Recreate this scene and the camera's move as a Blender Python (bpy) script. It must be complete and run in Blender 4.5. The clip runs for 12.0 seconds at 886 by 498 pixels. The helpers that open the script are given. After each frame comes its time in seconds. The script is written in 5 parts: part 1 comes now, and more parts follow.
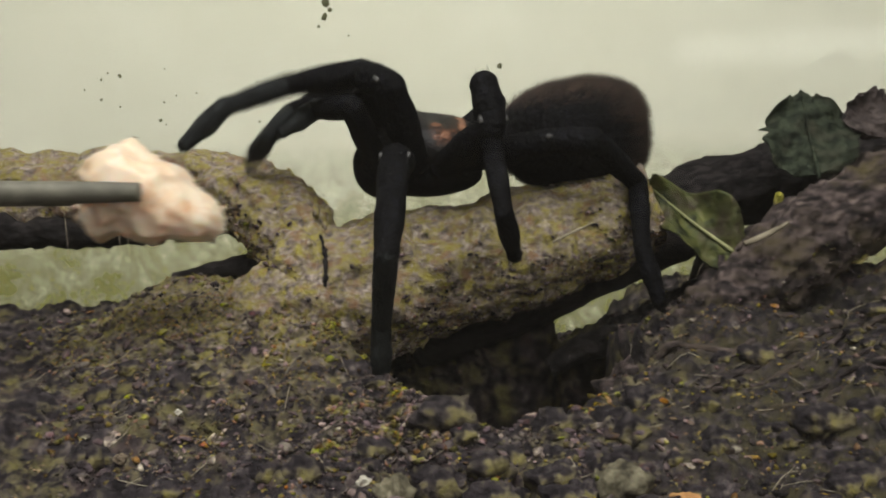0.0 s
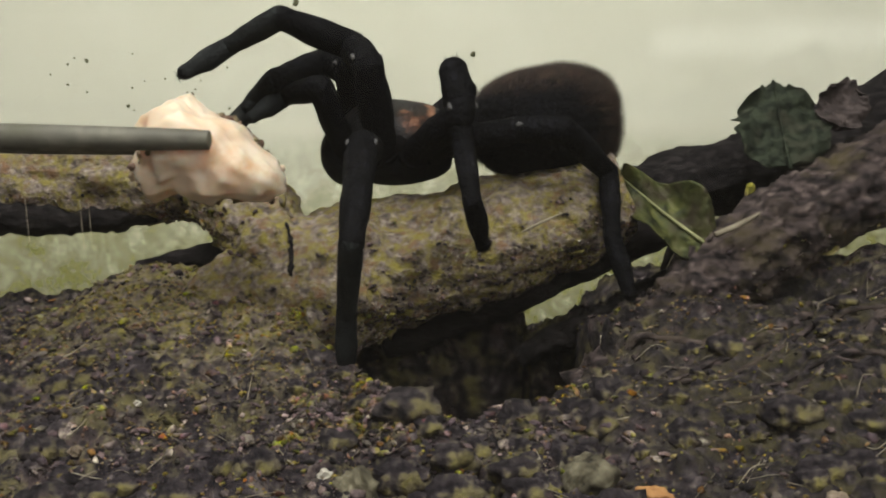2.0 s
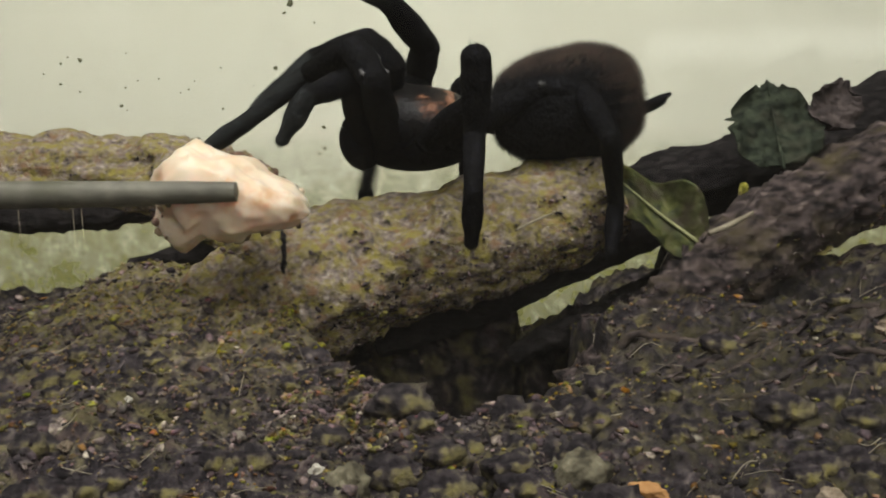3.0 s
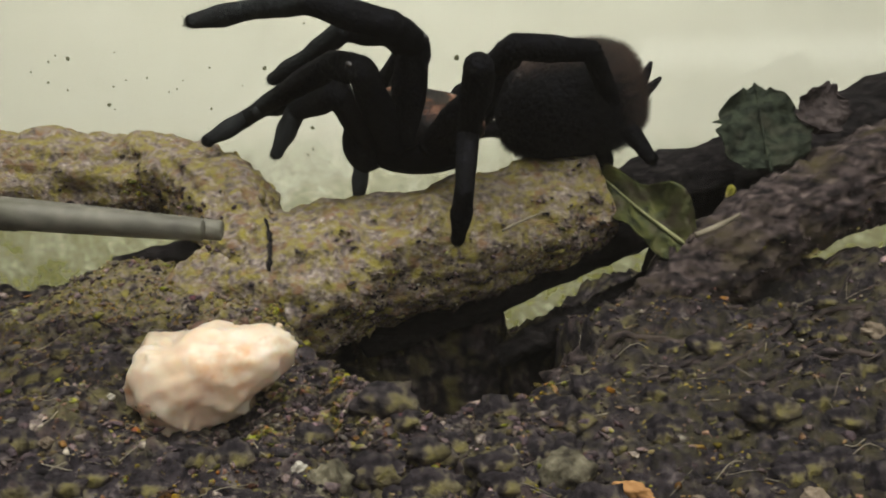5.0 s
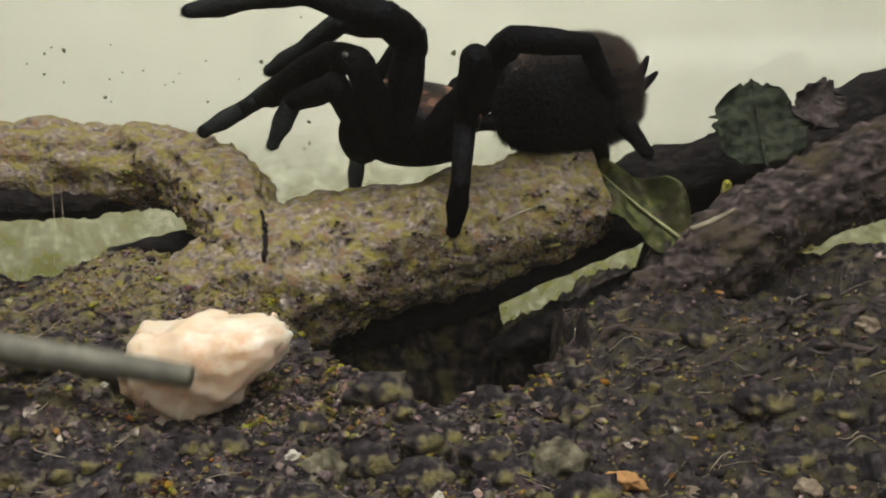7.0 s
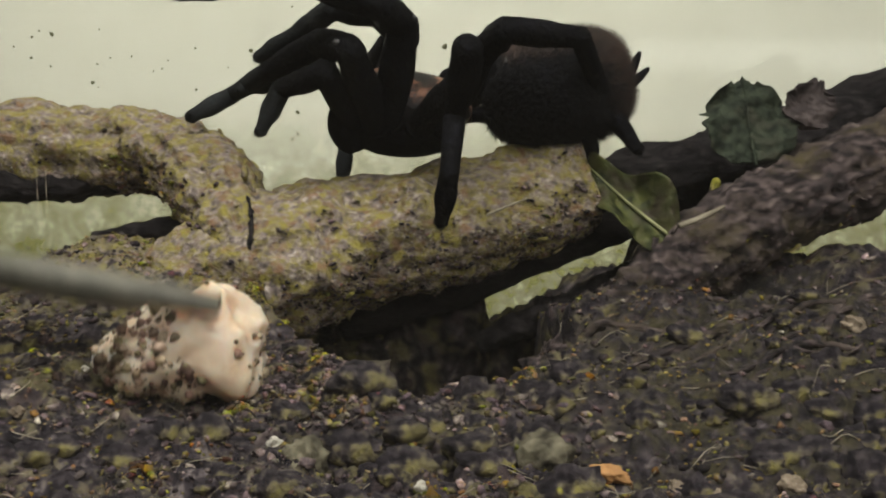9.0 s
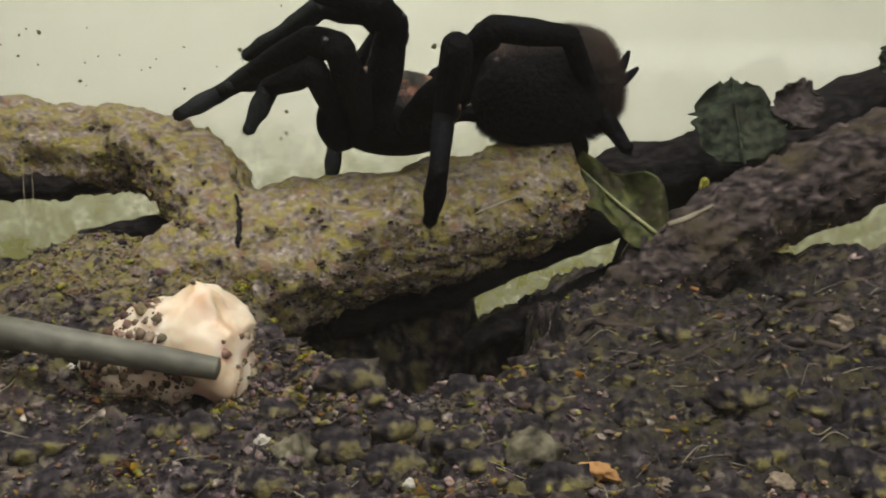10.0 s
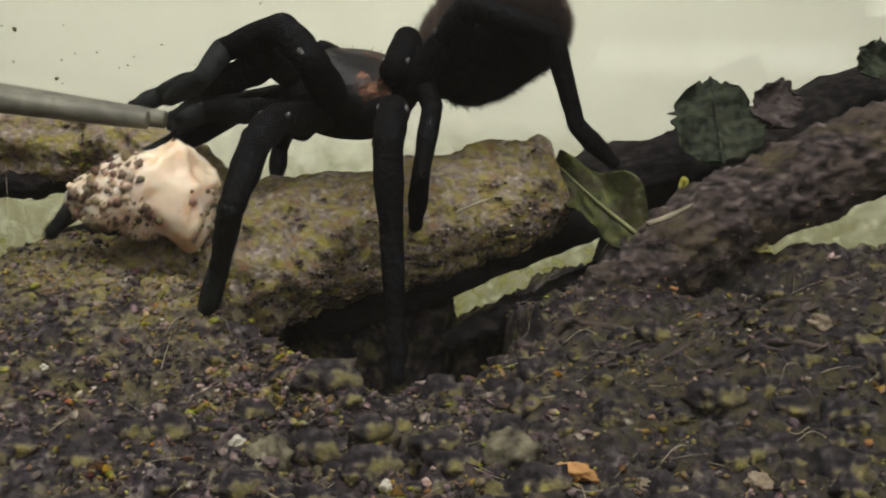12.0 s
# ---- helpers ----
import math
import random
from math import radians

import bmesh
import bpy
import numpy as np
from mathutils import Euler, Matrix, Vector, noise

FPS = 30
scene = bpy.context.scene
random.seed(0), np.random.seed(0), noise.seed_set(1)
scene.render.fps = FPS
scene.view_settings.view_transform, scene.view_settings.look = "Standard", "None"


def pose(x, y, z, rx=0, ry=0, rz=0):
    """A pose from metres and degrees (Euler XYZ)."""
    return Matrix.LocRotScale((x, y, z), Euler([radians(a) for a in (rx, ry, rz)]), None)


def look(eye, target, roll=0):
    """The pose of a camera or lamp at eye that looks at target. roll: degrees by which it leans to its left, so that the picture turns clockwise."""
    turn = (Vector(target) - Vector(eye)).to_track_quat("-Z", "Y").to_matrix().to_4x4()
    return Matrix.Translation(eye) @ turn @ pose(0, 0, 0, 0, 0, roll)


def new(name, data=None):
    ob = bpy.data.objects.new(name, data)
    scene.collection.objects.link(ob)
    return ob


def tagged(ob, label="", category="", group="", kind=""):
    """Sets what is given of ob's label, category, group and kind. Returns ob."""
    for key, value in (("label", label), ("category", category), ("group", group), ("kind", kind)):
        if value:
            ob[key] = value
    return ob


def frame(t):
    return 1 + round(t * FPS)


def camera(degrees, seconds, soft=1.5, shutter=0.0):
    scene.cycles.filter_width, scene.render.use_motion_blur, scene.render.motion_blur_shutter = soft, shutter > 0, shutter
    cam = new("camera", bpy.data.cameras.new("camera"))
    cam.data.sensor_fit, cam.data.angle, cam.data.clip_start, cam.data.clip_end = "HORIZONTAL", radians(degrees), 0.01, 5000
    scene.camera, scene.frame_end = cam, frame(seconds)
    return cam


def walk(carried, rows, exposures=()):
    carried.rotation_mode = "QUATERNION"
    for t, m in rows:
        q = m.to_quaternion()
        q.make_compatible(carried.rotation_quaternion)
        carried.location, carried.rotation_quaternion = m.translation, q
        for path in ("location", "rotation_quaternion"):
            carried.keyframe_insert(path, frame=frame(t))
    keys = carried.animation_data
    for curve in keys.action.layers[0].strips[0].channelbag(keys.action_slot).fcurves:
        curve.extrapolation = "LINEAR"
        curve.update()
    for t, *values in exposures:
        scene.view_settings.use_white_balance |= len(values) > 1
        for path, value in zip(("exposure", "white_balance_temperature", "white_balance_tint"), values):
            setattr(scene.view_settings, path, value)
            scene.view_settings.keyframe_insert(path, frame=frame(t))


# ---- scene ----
MM = 0.001
cam = camera(48.0, 12.0, soft=1.8, shutter=1.0)
PATH = [
    (0, (-1.05, -182.79, 29.09), (-8.97, -4.80, 3.45), -1.70),
    (0.5, (-0.27, -181.90, 29.29), (-8.17, -4.09, 2.47), -1.72),
    (1, (-0.18, -181.06, 28.27), (-6.56, -3.14, 1.70), -1.34),
    (1.5, (0.07, -180.36, 27.44), (-4.56, -2.40, 0.82), -0.97),
    (2, (0.38, -180.29, 28.44), (-3.45, -2.43, 1.04), -1.17),
    (2.5, (0.57, -180.53, 28.57), (-2.94, -2.69, 0.97), -1.09),
    (3, (0.39, -180.14, 27.07), (-2.26, -2.10, 0.70), -0.91),
    (5, (0.92, -179.78, 26.05), (0.10, -1.59, 0.62), -0.39),
    (5.5, (0.66, -179.76, 25.78), (0.20, -1.56, 0.41), -0.10),
    (6, (0.86, -179.96, 25.81), (0.60, -1.77, 0.37), -0.16),
    (6.5, (0.88, -180.14, 25.40), (0.72, -1.97, -0.21), -0.09),
    (7, (0.94, -179.89, 24.90), (0.91, -1.72, -0.68), 0.08),
    (9, (0.78, -179.10, 23.59), (3.28, -0.98, -2.26), 1.47),
    (9.5, (0.72, -178.92, 22.98), (4.40, -0.77, -2.46), 1.63),
    (10, (0.80, -178.83, 23.02), (5.28, -0.70, -2.45), 1.66),
    (10.5, (0.84, -178.39, 22.79), (6.31, -0.27, -2.60), 1.73),
    (11, (1.28, -178.32, 21.79), (7.67, -0.13, -2.87), 2.05),
    (11.5, (1.34, -178.22, 21.41), (8.18, -0.05, -3.25), 2.21),
    (12, (1.32, -177.94, 22.81), (9.08, 0.09, -2.59), 1.84),
]
walk(cam, [(t, look(Vector(e) * MM, Vector(a) * MM, r)) for t, e, a, r in PATH])

# ---- light: the hood lamp over the tank, and an added fill for the room ----
scene.view_settings.exposure = 0.0
world = bpy.data.worlds.new("room_air")
scene.world = world
world.use_nodes = True
world.node_tree.nodes["Background"].inputs[0].default_value = (0.9, 0.95, 1.0, 1)
world.node_tree.nodes["Background"].inputs[1].default_value = 0.02


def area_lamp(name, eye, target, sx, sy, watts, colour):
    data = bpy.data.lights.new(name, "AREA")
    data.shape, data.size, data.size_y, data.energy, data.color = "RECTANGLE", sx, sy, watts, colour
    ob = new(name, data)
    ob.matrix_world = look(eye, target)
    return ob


area_lamp("hood_lamp", (-0.035, -0.135, 0.280), (-0.005, 0.0, 0.0), 0.34, 0.12, 1.08, (0.985, 0.975, 0.952))
# unseen fill hung mid-room at front right, added to brighten undersides
area_lamp("front_fill", (0.55, -1.45, 1.0), (0.0, 0.0, 0.0), 0.8, 0.8, 4.9, (0.985, 0.965, 0.935))
# an unseen strip added beside the camera, mirrored as a soft streak in the rear pane
area_lamp("streak_light", (0.240, -0.36, 0.066), (0.1, 0.11, 0.04), 0.19, 0.020, 0.022, (1.0, 0.99, 0.92))


# ---- materials ----
def material(name, stops, scale=300.0, rough=0.8, bump=0.3, bump_scale=None, patch=None, patch_scale=60.0,
             patch_at=(0.5, 0.62), spec=0.3, island=0.0, metal=0.0, stretch=(1, 1, 1), sss=0.0, per_object=0.0,
             tint=None, tint_scale=120.0, tint_at=(0.52, 0.66)):
    """Grain from stops of (position, colour); patch and tint: second and third colours in patches."""
    m = bpy.data.materials.new(name)
    m.use_nodes = True
    nt = m.node_tree
    bsdf = nt.nodes["Principled BSDF"]
    tc = nt.nodes.new("ShaderNodeTexCoord")
    mp = nt.nodes.new("ShaderNodeMapping")
    mp.inputs["Scale"].default_value = stretch
    nt.links.new(tc.outputs["Object"], mp.inputs["Vector"])
    n1 = nt.nodes.new("ShaderNodeTexNoise")
    n1.inputs["Scale"].default_value, n1.inputs["Detail"].default_value = scale, 6
    n1.inputs["Roughness"].default_value = 0.65
    nt.links.new(mp.outputs[0], n1.inputs["Vector"])
    ramp = nt.nodes.new("ShaderNodeValToRGB")
    while len(ramp.color_ramp.elements) < len(stops):
        ramp.color_ramp.elements.new(0.5)
    for e, (p, c) in zip(ramp.color_ramp.elements, stops):
        e.position, e.color = p, (*c, 1)
    nt.links.new(n1.outputs["Fac"], ramp.inputs[0])
    colour = ramp.outputs[0]
    for patch, patch_scale, patch_at, shift in ((patch, patch_scale, patch_at, 0.0), (tint, tint_scale, tint_at, 3.7)):
        if not patch:
            continue
        n2 = nt.nodes.new("ShaderNodeTexNoise")
        n2.inputs["Scale"].default_value, n2.inputs["Detail"].default_value = patch_scale, 5
        n2.inputs["Roughness"].default_value = 0.7
        moved = nt.nodes.new("ShaderNodeVectorMath")
        moved.inputs[1].default_value = (shift, shift, shift)
        nt.links.new(mp.outputs[0], moved.inputs[0])
        nt.links.new(moved.outputs[0], n2.inputs["Vector"])
        r2 = nt.nodes.new("ShaderNodeMapRange")
        r2.inputs["From Min"].default_value, r2.inputs["From Max"].default_value = patch_at
        nt.links.new(n2.outputs["Fac"], r2.inputs["Value"])
        mx = nt.nodes.new("ShaderNodeMix")
        mx.data_type = "RGBA"
        nt.links.new(r2.outputs[0], mx.inputs[0])
        nt.links.new(colour, mx.inputs[6])
        mx.inputs[7].default_value = (*patch, 1)
        colour = mx.outputs[2]
    if island or per_object:
        if island:
            src = nt.nodes.new("ShaderNodeNewGeometry").outputs["Random Per Island"]
        else:
            src = nt.nodes.new("ShaderNodeObjectInfo").outputs["Random"]
        amount = island or per_object
        hs = nt.nodes.new("ShaderNodeHueSaturation")
        mr = nt.nodes.new("ShaderNodeMapRange")
        mr.inputs["To Min"].default_value, mr.inputs["To Max"].default_value = 1 - amount, 1 + amount
        hs.inputs["Saturation"].default_value = 1.25
        nt.links.new(src, mr.inputs["Value"])
        nt.links.new(mr.outputs[0], hs.inputs["Value"])
        wrap = nt.nodes.new("ShaderNodeMath")
        wrap.operation = "MULTIPLY"
        wrap.inputs[1].default_value = 37.0
        nt.links.new(src, wrap.inputs[0])
        rest = nt.nodes.new("ShaderNodeMath")
        rest.operation = "FRACT"
        nt.links.new(wrap.outputs[0], rest.inputs[0])
        hue = nt.nodes.new("ShaderNodeMapRange")
        hue.inputs["To Min"].default_value, hue.inputs["To Max"].default_value = 0.5 - 0.09 * amount, 0.5 + 0.06 * amount
        nt.links.new(rest.outputs[0], hue.inputs["Value"])
        nt.links.new(hue.outputs[0], hs.inputs["Hue"])
        nt.links.new(colour, hs.inputs["Color"])
        colour = hs.outputs[0]
    nt.links.new(colour, bsdf.inputs["Base Color"])
    bsdf.inputs["Roughness"].default_value = rough
    bsdf.inputs["Specular IOR Level"].default_value = spec
    bsdf.inputs["Metallic"].default_value = metal
    if sss:
        bsdf.inputs["Subsurface Weight"].default_value = sss
        bsdf.inputs["Subsurface Radius"].default_value = (0.006, 0.004, 0.0025)
        bsdf.inputs["Subsurface Scale"].default_value = 1.0
    if bump:
        n3 = nt.nodes.new("ShaderNodeTexNoise")
        n3.inputs["Scale"].default_value, n3.inputs["Detail"].default_value = bump_scale or scale * 1.7, 4
        nt.links.new(mp.outputs[0], n3.inputs["Vector"])
        bp = nt.nodes.new("ShaderNodeBump")
        bp.inputs["Strength"].default_value, bp.inputs["Distance"].default_value = bump, 0.0006
        nt.links.new(n3.outputs["Fac"], bp.inputs["Height"])
        nt.links.new(bp.outputs[0], bsdf.inputs["Normal"])
    return m


SOIL = material("soil", [(0.36, (0.004, 0.003, 0.004)), (0.46, (0.018, 0.014, 0.016)), (0.56, (0.052, 0.042, 0.044)), (0.70, (0.24, 0.20, 0.18))], 420, 0.95, 1.0, 900,
                patch=(0.135, 0.118, 0.036), patch_scale=210, patch_at=(0.51, 0.68), tint=(0.090, 0.060, 0.052), tint_scale=240, tint_at=(0.54, 0.74))


def moss_or_darken(m, centre, radii, stops, green):
    """A mossy or darkened cover over a patch of ground, thinning out unevenly to its edge."""
    nt = m.node_tree
    bsdf = nt.nodes["Principled BSDF"]
    below = bsdf.inputs["Base Color"].links[0].from_socket
    tc = nt.nodes.new("ShaderNodeTexCoord")

    def grain(scale, detail):
        n = nt.nodes.new("ShaderNodeTexNoise")
        n.inputs["Scale"].default_value, n.inputs["Detail"].default_value, n.inputs["Roughness"].default_value = scale, detail, 0.68
        nt.links.new(tc.outputs["Object"], n.inputs["Vector"])
        return n.outputs["Fac"]

    def fade(src, low, high, a=0.0, b=1.0):
        r = nt.nodes.new("ShaderNodeMapRange")
        for key, value in (("From Min", low), ("From Max", high), ("To Min", a), ("To Max", b)):
            r.inputs[key].default_value = value
        nt.links.new(src, r.inputs["Value"])
        return r.outputs[0]

    def mixed(fac, a, b):
        x = nt.nodes.new("ShaderNodeMix")
        x.data_type = "RGBA"
        nt.links.new(fac, x.inputs[0])
        nt.links.new(a, x.inputs[6])
        if isinstance(b, tuple):
            x.inputs[7].default_value = (*b, 1)
        else:
            nt.links.new(b, x.inputs[7])
        return x.outputs[2]

    ramp = nt.nodes.new("ShaderNodeValToRGB")
    while len(ramp.color_ramp.elements) < len(stops):
        ramp.color_ramp.elements.new(0.5)
    for e, (p, c) in zip(ramp.color_ramp.elements, stops):
        e.position, e.color = p, (*c, 1)
    nt.links.new(grain(800, 6), ramp.inputs[0])
    cover = mixed(fade(grain(380, 5), 0.44, 0.62), ramp.outputs[0], green)
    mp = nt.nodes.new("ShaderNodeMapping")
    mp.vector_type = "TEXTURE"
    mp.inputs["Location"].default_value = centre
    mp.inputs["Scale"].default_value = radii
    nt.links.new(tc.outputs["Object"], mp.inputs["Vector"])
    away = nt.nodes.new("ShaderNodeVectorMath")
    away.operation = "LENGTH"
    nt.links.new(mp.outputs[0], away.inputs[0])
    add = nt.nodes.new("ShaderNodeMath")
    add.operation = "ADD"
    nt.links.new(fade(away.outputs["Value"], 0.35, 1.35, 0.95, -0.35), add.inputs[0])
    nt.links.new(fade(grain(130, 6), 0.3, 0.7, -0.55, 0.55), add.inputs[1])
    nt.links.new(mixed(fade(add.outputs[0], 0.15, 0.65), below, cover), bsdf.inputs["Base Color"])


moss_or_darken(SOIL, (-0.042, -0.004, 0.0), (0.042, 0.032, 0.06), [(0.36, (0.025, 0.020, 0.018)), (0.46, (0.105, 0.084, 0.070)), (0.57, (0.24, 0.195, 0.155)), (0.72, (0.46, 0.40, 0.32))], (0.225, 0.195, 0.045))
# the shade of the hollow under the root, put into the soil's colour
moss_or_darken(SOIL, (0.055, -0.015, -0.005), (0.021, 0.017, 0.022), [(0.36, (0.0015, 0.001, 0.0012)), (0.48, (0.005, 0.004, 0.005)), (0.60, (0.013, 0.010, 0.011)), (0.75, (0.05, 0.042, 0.042))], (0.010, 0.009, 0.006))
# darker soil over the right bank and foreground
moss_or_darken(SOIL, (0.060, -0.050, -0.005), (0.050, 0.050, 0.05), [(0.36, (0.002, 0.0015, 0.002)), (0.46, (0.010, 0.008, 0.010)), (0.56, (0.032, 0.025, 0.028)), (0.70, (0.14, 0.115, 0.115))], (0.055, 0.047, 0.022))
CRUMB = material("soil_crumb", [(0.32, (0.014, 0.011, 0.011)), (0.46, (0.060, 0.048, 0.048)), (0.58, (0.150, 0.122, 0.110)), (0.74, (0.48, 0.42, 0.35))], 300, 0.9, 0.8, 900,
                 patch=(0.19, 0.168, 0.036), patch_scale=160, patch_at=(0.52, 0.66), island=0.85, tint=(0.19, 0.110, 0.056), tint_scale=230, tint_at=(0.58, 0.72))
BARK = material("mossy_bark", [(0.34, (0.055, 0.044, 0.042)), (0.45, (0.165, 0.132, 0.116)), (0.57, (0.315, 0.258, 0.215)), (0.72, (0.56, 0.49, 0.41))], 900, 0.95, 1.0, 1300,
                patch=(0.290, 0.246, 0.052), patch_scale=520, patch_at=(0.43, 0.63), stretch=(0.8, 1, 1), tint=(0.235, 0.135, 0.072), tint_scale=420, tint_at=(0.53, 0.66))
# dark bark, and the black of the strips that stand for shade
BARK_AND_SHADE = material("bark_and_shade", [(0.36, (0.002, 0.0016, 0.0016)), (0.5, (0.009, 0.007, 0.007)), (0.75, (0.046, 0.038, 0.036))], 700, 0.95, 1.0, 900,
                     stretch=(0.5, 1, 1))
ROOT = material("root_bark", [(0.37, (0.006, 0.0045, 0.0045)), (0.48, (0.032, 0.024, 0.023)), (0.59, (0.095, 0.071, 0.064)), (0.74, (0.29, 0.23, 0.195))], 620, 0.95, 1.0, 900,
                patch=(0.085, 0.068, 0.028), patch_scale=110, patch_at=(0.53, 0.7), stretch=(0.45, 1, 1), tint=(0.080, 0.060, 0.046), tint_scale=150)
WALL = material("cream_paint", [(0.3, (0.52, 0.505, 0.40)), (0.7, (0.565, 0.55, 0.445))], 25, 0.85, 0.05, 300)
BLACK = material("black_cuticle", [(0.36, (0.0015, 0.0015, 0.002)), (0.55, (0.0035, 0.0035, 0.0045)), (0.75, (0.013, 0.013, 0.017))], 420, 0.7, 1.0,
                 900, spec=0.08)
BRISTLE = material("dark_bristle", [(0.3, (0.0015, 0.0015, 0.0015)), (0.7, (0.007, 0.0065, 0.0075))], 300, 0.8, 0, island=0.7)
FUZZ = material("brown_fuzz", [(0.3, (0.014, 0.010, 0.008)), (0.7, (0.092, 0.068, 0.050))], 120, 0.75, 0, island=0.6)
CARAPACE = material("russet_carapace", [(0.49, (0.005, 0.004, 0.004)), (0.54, (0.022, 0.011, 0.007)), (0.59, (0.19, 0.082, 0.042)), (0.70, (0.46, 0.26, 0.16))], 150, 0.5, 0.6, 900, spec=0.3)
TARSUS = material("grey_scopula", [(0.36, (0.005, 0.006, 0.006)), (0.55, (0.014, 0.016, 0.016)), (0.75, (0.050, 0.058, 0.054))], 600, 0.8, 0.6, 1500, spec=0.2)
MEAT = material("raw_meat", [(0.34, (0.78, 0.57, 0.38)), (0.5, (0.83, 0.67, 0.49)), (0.72, (0.86, 0.75, 0.60))], 140, 0.3, 0.5, 320,
                patch=(0.66, 0.34, 0.12), patch_scale=95, patch_at=(0.55, 0.74), spec=0.4, sss=0.5)
STEEL = material("dull_steel", [(0.34, (0.085, 0.082, 0.062)), (0.5, (0.165, 0.158, 0.122)), (0.7, (0.25, 0.238, 0.185))], 190, 0.55, 0.3, 700, metal=0.15,
                 patch=(0.10, 0.10, 0.060), patch_scale=90, patch_at=(0.5, 0.66))
LEAF = material("green_leaf", [(0.38, (0.016, 0.020, 0.008)), (0.48, (0.066, 0.076, 0.020)), (0.60, (0.145, 0.150, 0.042)), (0.74, (0.31, 0.30, 0.10))], 420, 0.65, 1.0, 500, spec=0.3,
                patch=(0.045, 0.036, 0.020), patch_scale=210, patch_at=(0.48, 0.62))
LEAF_DARK = material("dark_leaf", [(0.36, (0.006, 0.009, 0.005)), (0.5, (0.022, 0.030, 0.016)), (0.70, (0.062, 0.075, 0.043))], 620, 0.85, 1.0, 700,
                     patch=(0.042, 0.040, 0.025), patch_scale=160, patch_at=(0.52, 0.68))
LEAF_BROWN = material("brown_leaf", [(0.34, (0.020, 0.015, 0.015)), (0.5, (0.055, 0.042, 0.038)), (0.72, (0.12, 0.095, 0.085))], 520, 0.85, 0.9, 700)
VEIN = material("pale_vein", [(0.3, (0.17, 0.18, 0.07)), (0.7, (0.36, 0.36, 0.17))], 260, 0.6, 0)
STRAW = material("straw", [(0.3, (0.16, 0.135, 0.09)), (0.7, (0.40, 0.35, 0.25))], 200, 0.8, 0.1)
STONE = material("pale_stone", [(0.3, (0.34, 0.32, 0.25)), (0.7, (0.62, 0.58, 0.48))], 250, 0.8, 0.5)
PEBBLE = material("olive_clod", [(0.36, (0.035, 0.030, 0.020)), (0.48, (0.11, 0.098, 0.062)), (0.60, (0.19, 0.17, 0.11)), (0.75, (0.34, 0.31, 0.22))], 420, 0.9, 0.9, 900)
ORANGE = material("orange_chip", [(0.3, (0.34, 0.16, 0.05)), (0.7, (0.58, 0.33, 0.13))], 200, 0.7, 0.4)
DIRT = material("dried_dirt", [(0.3, (0.075, 0.075, 0.035)), (0.7, (0.15, 0.15, 0.075))], 300, 0.9, 0)
TAN = material("tan_stone", [(0.36, (0.08, 0.06, 0.04)), (0.5, (0.20, 0.155, 0.105)), (0.72, (0.38, 0.31, 0.22))], 500, 0.9, 0.8, 900)
GRIT = material("stuck_grit", [(0.36, (0.09, 0.066, 0.045)), (0.5, (0.27, 0.215, 0.15)), (0.72, (0.52, 0.45, 0.34))], 200, 0.9, 0.6, 900, island=0.6)
RING = material("pale_joint", [(0.4, (0.012, 0.012, 0.012)), (0.6, (0.08, 0.078, 0.074)), (0.75, (0.26, 0.25, 0.24))], 600, 0.7, 0)
MOSS = material("moss", [(0.34, (0.075, 0.064, 0.024)), (0.5, (0.20, 0.172, 0.056)), (0.72, (0.36, 0.32, 0.12))], 500, 0.95, 1.0, 1500, island=0.5,
                tint=(0.24, 0.185, 0.125), tint_scale=190, tint_at=(0.44, 0.58))
TABLE = material("table_wood", [(0.3, (0.16, 0.10, 0.06)), (0.7, (0.26, 0.17, 0.10))], 30, 0.6, 0.1, stretch=(0.2, 1, 1))
GLASS = bpy.data.materials.new("tank_glass")
GLASS.use_nodes = True
_g = GLASS.node_tree.nodes["Principled BSDF"]
_g.inputs["Transmission Weight"].default_value, _g.inputs["Roughness"].default_value = 1.0, 0.07
_g.inputs["IOR"].default_value, _g.inputs["Base Color"].default_value = 1.45, (0.98, 1.0, 0.98, 1)

HAZED = bpy.data.materials.new("front_glass")
HAZED.use_nodes = True
_g = HAZED.node_tree.nodes["Principled BSDF"]
_g.inputs["Transmission Weight"].default_value, _g.inputs["Roughness"].default_value, _g.inputs["IOR"].default_value = 1.0, 0.0, 1.5
_g.inputs["Base Color"].default_value = (1, 1, 1, 1)
# a faint diffuse haze mixed into the glass to lift the blacks
_d = HAZED.node_tree.nodes.new("ShaderNodeBsdfDiffuse")
_d.inputs[0].default_value = (0.85, 0.82, 0.78, 1)
_m = HAZED.node_tree.nodes.new("ShaderNodeMixShader")
_m.inputs[0].default_value = 0.0062
HAZED.node_tree.links.new(_g.outputs[0], _m.inputs[1])
HAZED.node_tree.links.new(_d.outputs[0], _m.inputs[2])
HAZED.node_tree.links.new(_m.outputs[0], HAZED.node_tree.nodes["Material Output"].inputs[0])


# ---- mesh helpers (all sizes in millimetres) ----
def mesh_of(name, verts, faces, mats, smooth=True, face_mats=None):
    me = bpy.data.meshes.new(name)
    me.from_pydata((np.asarray(verts, float) * MM).tolist(), [], faces if isinstance(faces, list) else faces.tolist())
    for m in (mats if isinstance(mats, (list, tuple)) else [mats]):
        me.materials.append(m)
    if smooth:
        me.polygons.foreach_set("use_smooth", np.ones(len(me.polygons), bool))
    if face_mats is not None:
        me.polygons.foreach_set("material_index", np.asarray(face_mats, np.int32))
    me.update()
    return me


